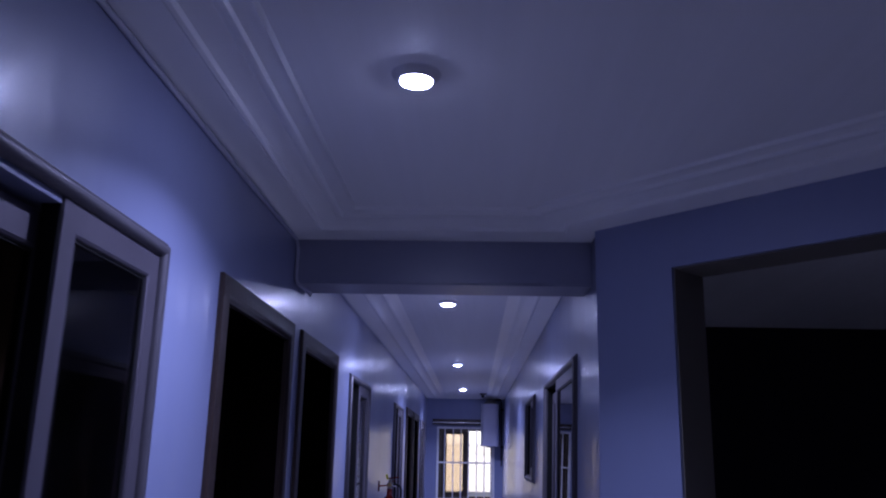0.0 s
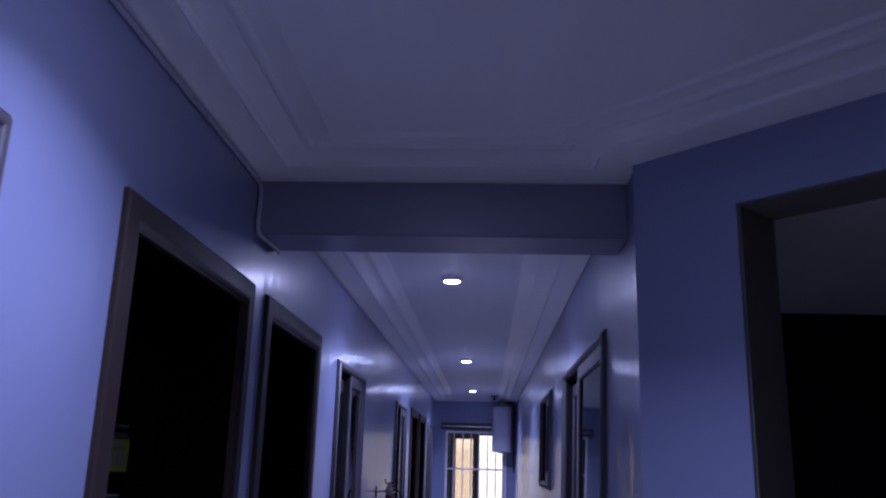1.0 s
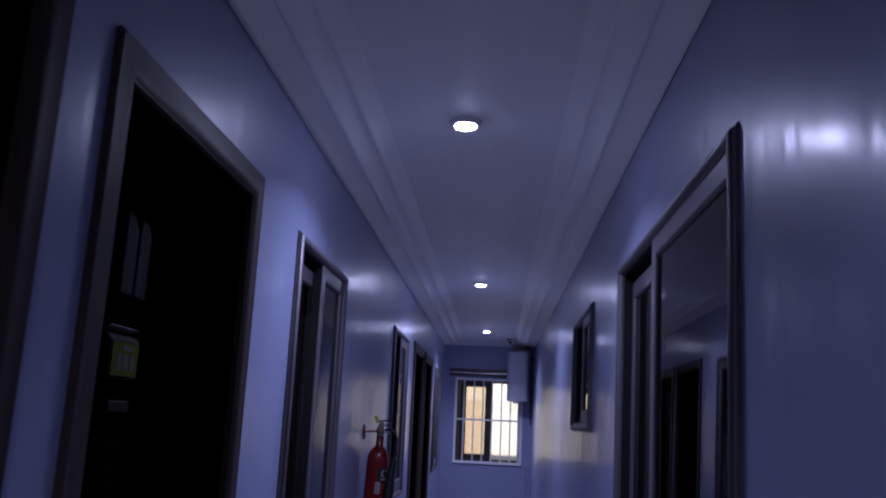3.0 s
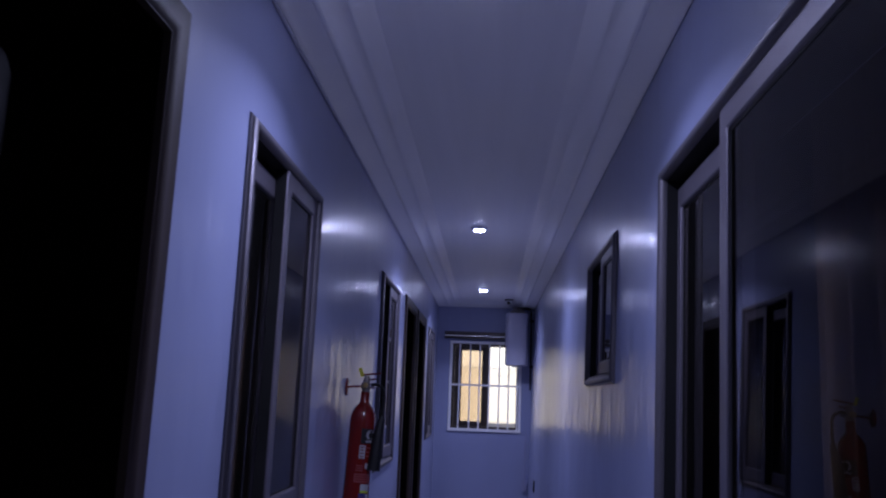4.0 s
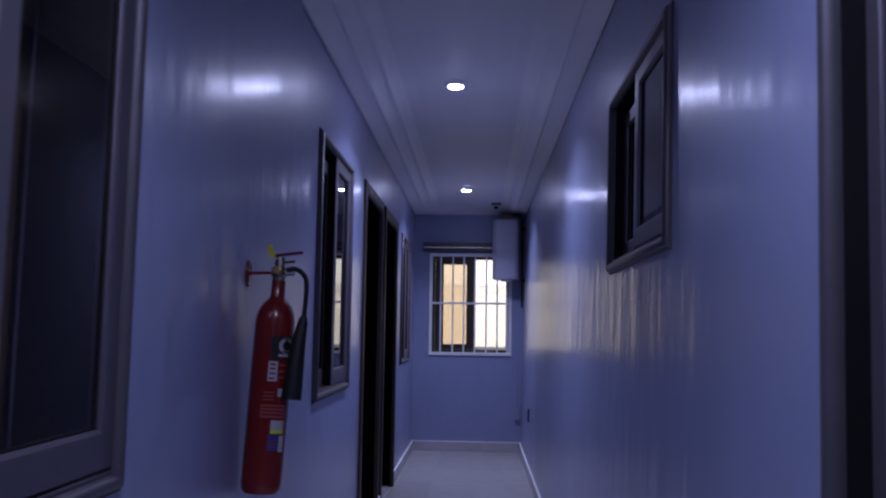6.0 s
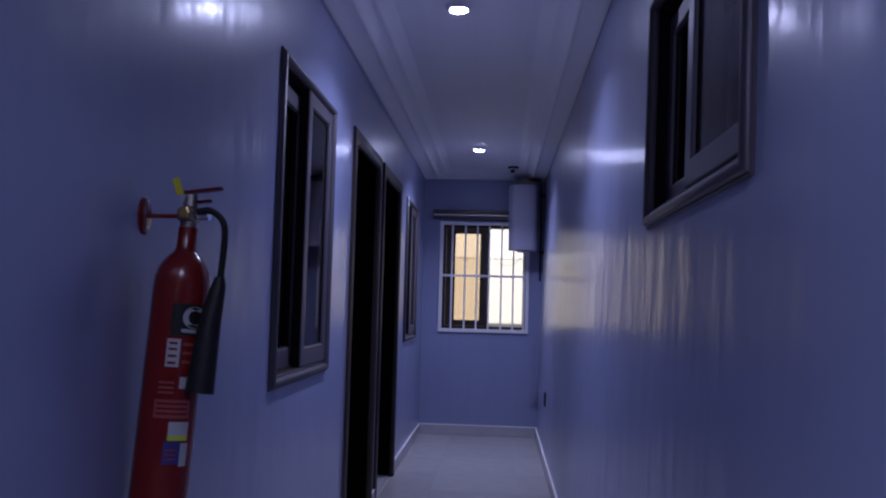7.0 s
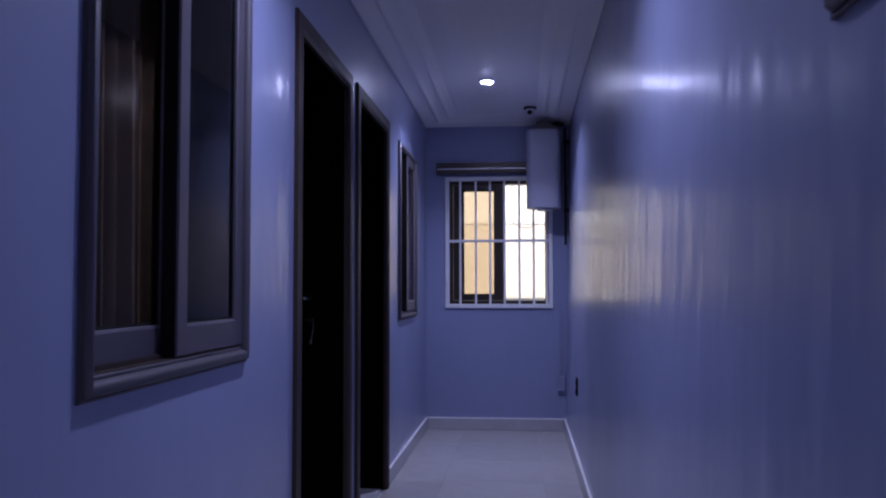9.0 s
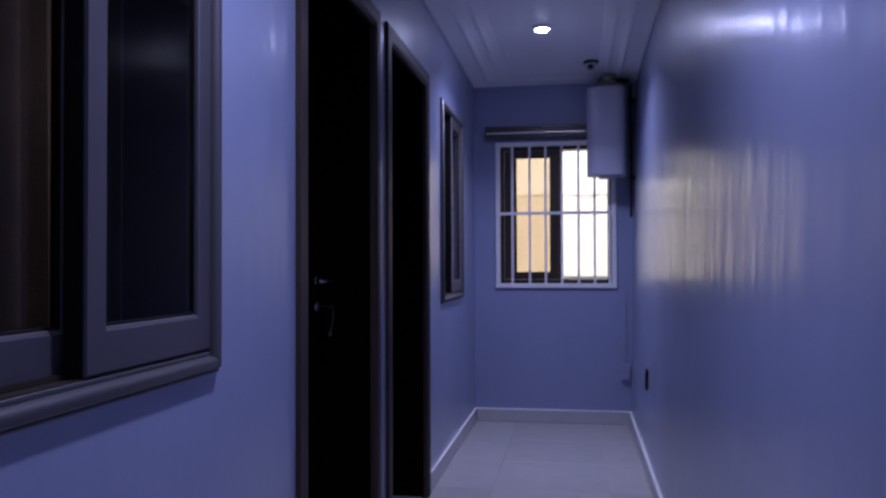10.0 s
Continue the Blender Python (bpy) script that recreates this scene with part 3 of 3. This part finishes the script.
DOOR_LABEL = "closed dark walnut door in a moulded timber frame"
for i, (a, b) in enumerate(LEFT_DOORS):
    door(f"door_{i + 1}", pose(LX, a, 0, 0, 0, 90), b - a, DOOR_Z if i < 2 else 2.14, DOOR_LABEL + (", keys in its lock" if i == 2 else ""), handle=i == 2)
    if i < 2:
        plaque(pose(LX - LEAF, a + (0.540 if i else 0.475), 1.592 if i else 1.618, 0, 0, 90))
    if i == 1:
        upright_plates(pose(LX - LEAF, a + 0.508, 1.742, 0, 0, 90))


# ---- end of the corridor ----
end_win = thing("window_7", pose(0, END, 0), "barred sliding window with bronze frame, half open to daylight", "window", kind="structure")
gx0, gx1, gz0, gz1 = -0.402, 0.477, 0.990, 2.070
part("grille_frame", ring_frame(gx0, gx1, gz0, gz1, [(0, 0.001), (0, -0.018), (0.003, -0.021), (0.030, -0.021), (0.034, -0.016), (0.034, 0.001)]), WHITE_STEEL, end_win, "white painted steel grille frame")
for x in (-0.278, -0.150, -0.033, 0.085, 0.206, 0.322, 0.428):
    part("grille_bar", boxes((x - 0.0085, x + 0.0085, -0.017, -0.003, gz0 + 0.03, gz1 - 0.03), bevel=0.003), WHITE_STEEL, end_win, "white steel bar")
part("grille_rail", boxes((gx0 + 0.03, gx1 - 0.03, -0.020, -0.0175, 1.529, 1.551), bevel=0.001), WHITE_STEEL, end_win, "white steel cross rail")
part("window_frame", ring_frame(WIN_END[0], WIN_END[1], WIN_END[2], WIN_END[3], [(0, 0.03), (0.028, 0.03), (0.028, 0.13), (0, 0.13)]), BRONZE, end_win, "dark bronze aluminium frame")
sash(end_win, WIN_END[0] + 0.03, 0.062, WIN_END[2] + 0.03, WIN_END[3] - 0.03, 0.045, 0.062, 0.05, BRONZE_GLASS, BRONZE)
sash(end_win, WIN_END[0] + 0.05, 0.080, WIN_END[2] + 0.03, WIN_END[3] - 0.03, 0.085, 0.062, 0.05, BRONZE_GLASS, BRONZE)
part("stay", boxes((0.452, 0.466, -0.034, -0.022, 1.50, 1.78), bevel=0.003), WHITE_STEEL, end_win, "white steel stay")
part("wire", tube(curve_points([(0.12, 0.16, 1.80), (0.16, 0.17, 1.70), (0.25, 0.17, 1.66), (0.34, 0.16, 1.68), (0.40, 0.15, 1.74)], 5), 0.0025, 6), CABLE, end_win, "thin loose wire")

rail = thing("curtain_rail", pose(0, END, 2.138), "grey-brown double curtain rail above the barred window", "curtain rail")
part("track_box", boxes((-0.46, 0.54, -0.062, 0, -0.042, -0.024), (-0.46, 0.54, -0.05, 0, -0.024, 0.026), (-0.46, 0.54, -0.064, 0, 0.026, 0.044), bevel=0.004), material("brown_grey_rail", (0.075, 0.06, 0.058), rough=0.32, metal=0.4, vary=0.15, scale=14), rail)
part("lower_rod", tube([(-0.465, -0.066, -0.008), (0.535, -0.066, -0.008)], 0.009), CHROME, rail, "polished rod", smooth=True)
for x in (-0.464, 0.536):
    part("end_cap", boxes((x - 0.006, x + 0.006, -0.074, 0, -0.046, 0.048), bevel=0.003), BRONZE, rail)

heater = thing("water_heater", pose(0.402, 13.655, 1.785), "white upright cylindrical water heater high in the corner", "water heater")
tank = bmesh.new()
rings = []
for grow, z in ((0.90, 0.0), (0.975, 0.003), (1.0, 0.010), (1.0, 0.605), (0.97, 0.617), (0.90, 0.622)):
    ring = []
    for k in range(56):
        a = 2 * math.pi * k / 56
        c, q = math.cos(a), math.sin(a)
        ring.append(tank.verts.new((grow * 0.136 * math.copysign(abs(c) ** 0.46, c), grow * 0.118 * math.copysign(abs(q) ** 0.62, q), z)))
    rings.append(ring)
for a, b in zip(rings, rings[1:]):
    for k in range(56):
        tank.faces.new((a[k], a[(k + 1) % 56], b[(k + 1) % 56], b[k]))
tank.faces.new(rings[0][::-1])
tank.faces.new(rings[-1])
part("tank", tank, HEATER, heater, smooth=True)
part("lower_cap", lathe([(0.05, -0.018), (0.055, -0.016), (0.055, -0.002)], 28), WHITE_PLASTIC, heater, smooth=True)
part("wall_bracket", boxes((-0.08, 0.08, 0.10, 0.175, 0.28, 0.34), bevel=0.004), WHITE_STEEL, heater)
part("inlet_pipe", tube(curve_points([(0.05, 0.03, 0.64), (0.06, 0.03, 0.68), (0.10, 0.06, 0.695), (0.165, 0.09, 0.69)], 5), 0.016), BRONZE, heater, "dark inlet pipe", smooth=True)
part("flue_hood", lathe([(0.118, 0.6225), (0.105, 0.640), (0.066, 0.668), (0.058, 0.70)], 28, m=pose(0.01, 0.0, 0)), JAMB, heater, "dull brown top collar", smooth=True)

pipe = thing("service_pipe", pose(0.578, 13.74, 1.50), "black upright pipe clipped to the wall beside the heater", "pipe")
part("tube", tube([(0, 0, 0.0), (0, 0, 0.95)], 0.011), BLACK, pipe, smooth=True)
for z in (0.28, 0.83):
    part("clip", boxes((-0.016, 0.036, -0.018, 0.018, z - 0.015, z + 0.015), bevel=0.003), BLACK, pipe)

cctv = thing("dome_camera", pose(0.296, 13.40, TOP), "small white dome security camera with a black eye under the ceiling", "camera")
part("base", lathe([(0.050, 0.0), (0.050, -0.010), (0.046, -0.016), (0.036, -0.018)], 32), BLACK, cctv, "dark mounting plate", smooth=True)
part("housing", lathe([(0.036, -0.014), (0.037, -0.034), (0.030, -0.052), (0.016, -0.062), (0.002, -0.064)], 32), WHITE_PLASTIC, cctv, smooth=True)
part("eye", lathe([(0.021, 0.0), (0.020, 0.012), (0.012, 0.018), (0.002, 0.020)], 20, m=pose(-0.004, -0.026, -0.046, 60, 0, 0)), BLACK, cctv, "black glass eye", smooth=True)

conduit = thing("surface_conduit", pose(0.535, END, 0), "thin painted conduit running down to a small socket box", "conduit")
part("pipe", boxes((-0.008, 0.008, -0.013, 0, 0.44, 0.985), bevel=0.003), CONDUIT, conduit)
part("socket_box", boxes((-0.03, 0.03, -0.035, 0, 0.325, 0.445), bevel=0.006), CONDUIT, conduit, "lavender painted socket box")

outlet = thing("wall_socket", on_east(12.5, 0.515), "dark grey plastic socket plate low on the wall", "socket")
part("plate", boxes((-0.043, 0.043, -0.011, 0, -0.058, 0.058), bevel=0.004), BLACK, outlet)
for z in (-0.026, 0.026):
    part("rocker", boxes((-0.018, 0.018, -0.015, -0.010, z - 0.016, z + 0.016), bevel=0.002), ALU_SASH, outlet)


# ---- fire extinguisher ----
EXT_M = pose(LX + 0.064, 7.503, 0.797, -4.7, 1.9, 0)
back = EXT_M.inverted()


def here(*p):
    return back @ Vector(p)


def cyl_patch(r, a0, a1, z0, z1, n=10):
    """A thin curved label on a cylinder of radius r, between two angles in degrees."""
    bm = bmesh.new()
    rows = []
    for i in range(n + 1):
        a = radians(a0 + (a1 - a0) * i / n)
        rows.append([bm.verts.new((q * math.cos(a), q * math.sin(a), z + 0.016)) for q, z in ((r, z0), (r, z1), (r - 0.0012, z1), (r - 0.0012, z0))])
    for a, b in zip(rows, rows[1:]):
        for k in range(4):
            bm.faces.new((a[k], b[k], b[(k + 1) % 4], a[(k + 1) % 4]))
    return bm


ext = thing("fire_extinguisher", EXT_M, "red carbon dioxide fire extinguisher hung from a wall hook", "fire extinguisher")
R = 0.058
body = part("cylinder", lathe([(0.03, -0.014), (0.046, -0.012), (R - 0.003, -0.002), (R, 0.016), (R, 0.475), (R * 0.975, 0.491), (R * 0.90, 0.508), (R * 0.78, 0.523),
                               (R * 0.61, 0.536), (R * 0.45, 0.545), (0.021, 0.554), (0.020, 0.60)], 48), RED, ext, "glossy red steel cylinder", smooth=True)
part("label_band", cyl_patch(R + 0.0008, -82, 32, 0.352, 0.418, 24), BLACK, body, "black band with white lettering", smooth=True)
text = bpy.data.curves.new("gas_name", "FONT")
text.body, text.size, text.extrude, text.align_x = "CO2", 0.061, 0.0003, "LEFT"
text.offset = 0.0014
probe = bpy.data.objects.new("gas_name", text)
scene.collection.objects.link(probe)
bpy.context.view_layer.update()
word = bpy.data.meshes.new_from_object(probe.evaluated_get(bpy.context.evaluated_depsgraph_get()))
bpy.data.objects.remove(probe)
for v in word.vertices:
    ang = radians(-60) + v.co.x / R
    q = R + 0.0012 + v.co.z
    v.co = (q * math.cos(ang), q * math.sin(ang), 0.386 + v.co.y)
word.materials.clear()
strokes = bmesh.new()
for k, turn in enumerate((-0.016, 0.0, 0.016)):
    strokes.from_mesh(word)
    strokes.verts.ensure_lookup_table()
    for v in strokes.verts[k * len(word.vertices):]:
        v.co = Matrix.Rotation(turn, 3, "Z") @ v.co * (1 + 0.0003 * k)
strokes.to_mesh(word)
strokes.free()
word.materials.append(WHITE_PAPER)
lettering = new("lettering", word)
lettering.parent = body
part("print_bar", cyl_patch(R + 0.0014, -60, -22, 0.359, 0.366, 8), WHITE_PAPER, body)
part("label", cyl_patch(R + 0.0008, -84, -58, 0.288, 0.345, 8), WHITE_PAPER, body, "white upright label")
for z in (0.296, 0.310, 0.324, 0.336):
    part("print_bar", cyl_patch(R + 0.0013, -80, -64, z - 0.0025, z + 0.0025, 5), RED, body)
for z in (0.30, 0.318, 0.336):
    part("print_bar", cyl_patch(R + 0.0008, -52, -18, z - 0.004, z + 0.002, 8), PINKISH, body)
part("label", cyl_patch(R + 0.0008, -52, -30, 0.245, 0.268, 6), WHITE_PAPER, body, "small white label")
part("label", cyl_patch(R + 0.0007, -96, -24, 0.185, 0.222, 14), PINKISH, body, "faded printed instruction panel")
for z in (0.194, 0.204, 0.214, 0.236, 0.246, 0.256):
    part("print_bar", cyl_patch(R + 0.0012, -92, -62 if z > 0.23 else -30, z - 0.002, z + 0.002, 10), RED if z < 0.23 else PINKISH, body)
part("label", cyl_patch(R + 0.0008, -64, -22, 0.150, 0.178, 10), WHITE_PAPER, body, "white inspection label")
part("label", cyl_patch(R + 0.0010, -64, -22, 0.141, 0.151, 10), LIME, body, "lime band of the label")
part("label", cyl_patch(R + 0.0008, -70, -36, 0.094, 0.139, 8), BLUE, body, "dark blue label")
part("label", cyl_patch(R + 0.0008, -36, -18, 0.090, 0.136, 6), WHITE_PAPER, body, "white tear-off label")
for z in (0.104, 0.113, 0.122):
    part("print_bar", cyl_patch(R + 0.0013, -66, -44, z - 0.0015, z + 0.0015, 6), PINKISH, body)
valve = part("valve", lathe([(0.019, 0.592), (0.019, 0.612), (0.024, 0.616), (0.024, 0.640), (0.016, 0.646), (0.014, 0.672)], 20), VALVE, ext, "dull metal valve", smooth=True)
part("outlet", tube([(0.0, 0, 0.628), (0.045, -0.004, 0.630)], [0.014, 0.012], 12), CHROME, valve, smooth=True)
part("gauge_nut", lathe([(0.014, 0), (0.014, 0.018), (0.009, 0.02)], 6, m=pose(0, -0.02, 0.628, 90)), BRASS, valve)
part("lever", boxes((-0.022, 0.070, -0.010, 0.010, 0.008, 0.015), (-0.020, 0.045, -0.009, 0.009, -0.016, -0.010), bevel=0.003), RED, valve, "red squeeze levers", at=pose(0, 0, 0.668, 0, -9, 0))
part("pin", tube([(-0.005, -0.02, 0.666), (-0.005, 0.02, 0.666)], 0.003, 8), CHROME, valve)
part("tag", boxes((-0.008, 0.008, -0.018, -0.016, -0.004, 0.036), bevel=0.001), YELLOW, valve, "yellow safety tag", at=pose(-0.02, 0, 0.672, 0, -22, 0))
hose_line = curve_points([here(LX + 0.112, 7.526, 1.427), here(LX + 0.140, 7.526, 1.430), here(LX + 0.167, 7.526, 1.410), here(LX + 0.174, 7.526, 1.37), here(LX + 0.168, 7.524, 1.275)], 6)
part("hose", tube(hose_line, 0.0072, 12), BLACK, ext, "black rubber hose", smooth=True)
horn_line = [here(LX + 0.168, 7.524, 1.290), here(LX + 0.167, 7.523, 1.272), here(LX + 0.164, 7.521, 1.255), here(LX + 0.156, 7.511, 1.20), here(LX + 0.145, 7.496, 1.05)]
part("horn", tube(horn_line, [0.010, 0.015, 0.017, 0.023, 0.030], 20), BLACK, ext, "long black discharge horn", smooth=True)

hook = thing("wall_hook", pose(LX, 7.515, 1.415, 0, 0, 90), "red painted hook plate screwed on the wall", "hook")
part("plate", lathe([(0.040, 0), (0.040, 0.004), (0.036, 0.006)], 28, m=pose(0, 0, 0, 90) @ Matrix.Diagonal((0.72, 1.0, 1.0, 1.0))), RED, hook, smooth=True)
for z in (-0.028, 0.028):
    part("screw", lathe([(0.006, 0), (0.006, 0.003), (0.003, 0.005)], 10, m=pose(0, -0.006, z, 90)), CHROME, hook)
part("rod", tube([(0, -0.002, 0), (0.02, -0.03, 0.003), (0.045, -0.078, 0.006)], 0.005, 10), RED, hook, "red rod", smooth=True)


# ---- cables along the ceiling edge ----
line = [(LX + 0.006, BACK, 2.482), (LX + 0.006, 0.5, 2.481), (LX + 0.006, 2.0, 2.484), (LX + 0.006, 3.2, 2.480), (LX + 0.007, 4.10, 2.482), (LX + 0.008, 4.19, 2.474),
        (LX + 0.01, 4.213, 2.44), (LX + 0.008, 4.214, 2.38), (LX + 0.010, 4.213, 2.325), (LX + 0.02, 4.225, 2.306), (LX + 0.028, 4.30, 2.306), (LX + 0.030, 4.40, 2.306), (LX + 0.02, 4.447, 2.308),
        (LX + 0.008, 4.452, 2.34), (LX + 0.007, 4.455, 2.42), (LX + 0.006, 4.50, 2.478)]
cable = part("cable", tube(curve_points(line, 5), 0.0070, 8), CABLE, smooth=True)
tagged(cable, "painted cable tacked along the wall and round the beam", "cable")
line = [(LX + 0.005, 4.54 + 0.9 * k, 2.483 + 0.003 * math.sin(k * 2.3)) for k in range(11)]
cable = part("cable", tube(curve_points(line, 4), 0.0045, 8), CABLE, smooth=True)
tagged(cable, "painted cable tacked under the corridor cornice", "cable")


# ---- curtains inside the rooms ----
def curtain(x0, y0, y1, side):
    """A pleated curtain on its pole, held off the wall behind it; side is +1 where that wall lies towards +x."""
    bm = bmesh.new()
    n = 90
    rows = []
    for i in range(n + 1):
        y = y0 + (y1 - y0) * i / n
        x = 0.016 * math.sin(i * 0.9) + 0.006 * math.sin(i * 0.37 + 1)
        rows.append([bm.verts.new((x0 + x * (1 + 0.2 * k), y, 2.25 - 1.65 * k / 6)) for k in range(7)])
    for a, b in zip(rows, rows[1:]):
        for k in range(6):
            bm.faces.new((a[k], b[k], b[k + 1], a[k + 1]))
    got = bmesh.ops.extrude_face_region(bm, geom=bm.faces[:])
    bmesh.ops.translate(bm, verts=[g for g in got["geom"] if isinstance(g, bmesh.types.BMVert)], vec=(-0.003 * side, 0, 0))
    c = thing("curtain", pose(0, 0, 0), "brown pleated curtain hanging behind tinted glass", "curtain", "window curtains")
    part("cloth", bm, CURTAIN, c, smooth=True)
    part("pole", tube([(x0, y0 - 0.02, 2.265), (x0, y1 + 0.02, 2.265)], 0.012), BRASS, c, smooth=True)
    for y in (y0 - 0.005, y1 + 0.005):
        lo, hi = sorted((x0 - 0.008 * side, x0 + 0.062 * side))
        part("bracket", boxes((lo, hi, y - 0.008, y + 0.008, 2.245, 2.262), bevel=0.002), BRASS, c)


for y0, y1 in ((6.15, 7.15), (8.78, 9.70), (2.30, 3.0)):
    curtain(LX - 0.252, y0, y1, 1)
curtain(RX + 0.262, 5.05, 5.75, -1)


# ---- outdoors, past the barred window ----
ground = part("ground", boxes((-400, 400, END + 0.2, 900, -0.5, -0.12)), EARTH)
tagged(ground, "bare sandy yard outside the house", "ground", kind="structure")
fence = thing("boundary_wall", pose(0, 15.6, -0.12), "cream rendered boundary wall close behind the house", "wall", kind="structure")
part("wall", boxes((-9, 9, 0, 0.2, 0, 1.93)), RENDER, fence)
part("coping", boxes((-9, 9, 0.002, 0.198, 1.932, 1.97), bevel=0.006), PALE, fence)
house = thing("neighbour_house", pose(0, 18.6, -0.12), "pale rendered neighbouring house behind the boundary wall", "house")
part("wall", boxes((-9, 9, 0, 0.25, 0, 6.0)), PALE, house)
part("parapet", boxes((-9.1, 9.1, -0.06, 0.31, 6.002, 6.3), bevel=0.02), PALE, house)


# ---- skirting and floor tiles ----
skirting = thing("baseboard", pose(0, 0, 0), "grey tile skirting with a white top edge", "skirting", kind="structure")


def skirt_run(m, length):
    """Skirting tiles along local x from m, standing out to local -y."""
    x = 0.0
    while x < length - 0.01:
        w = min(0.6, length - x)
        key = round(w, 3)
        if key not in skirt_meshes:
            skirt_meshes[key] = (mesh_from("skirting_tile", boxes((0.001, w - 0.001, -0.012, 0, 0.001, 0.091), bevel=0.0015, segments=1), SKIRT),
                                 mesh_from("skirting_edge", boxes((0, w, -0.014, 0, 0.0915, 0.1005)), SKIRT_TOP))
        for nm, me in zip(("skirting_tile", "top_edge"), skirt_meshes[key]):
            ob = new(nm, me)
            ob.parent = skirting
            ob.matrix_basis = m @ pose(x, 0, 0)
        x += 0.6


skirt_meshes = {}
at_y = BACK
for a, b in LEFT_DOORS:
    skirt_run(pose(LX, at_y, 0, 0, 0, 90), a - at_y)
    at_y = b
skirt_run(pose(LX, at_y, 0, 0, 0, 90), END - at_y)
skirt_run(pose(LX + 0.013, END, 0), RX_FOOT - LX - 0.026)
skirt_run(on_east(END, 0), END - CORNER_Y)

tile_meshes = {}
for i in range(-1, 6):
    for k in range(25):
        x0, x1 = max(LX, -0.25 + 0.6 * (i - 1)), min(3.5, -0.25 + 0.6 * i)
        y0, y1 = BACK + 0.6 * k + 0.03, min(END, BACK + 0.6 * (k + 1) + 0.03)
        if y0 > 4.1:
            x1 = min(x1, RX)
        if x1 - x0 < 0.02 or y1 - y0 < 0.02:
            continue
        key = (round(x1 - x0, 3), round(y1 - y0, 3))
        if key not in tile_meshes:
            tile_meshes[key] = mesh_from("floor_tile", boxes((0.001, key[0] - 0.001, 0.001, key[1] - 0.001, -0.0039, 0.0), bevel=0.0007, segments=1), TILE)
        ob = new("floor_tile", tile_meshes[key])
        ob.parent = slab
        ob.matrix_basis = pose(x0, y0, 0)
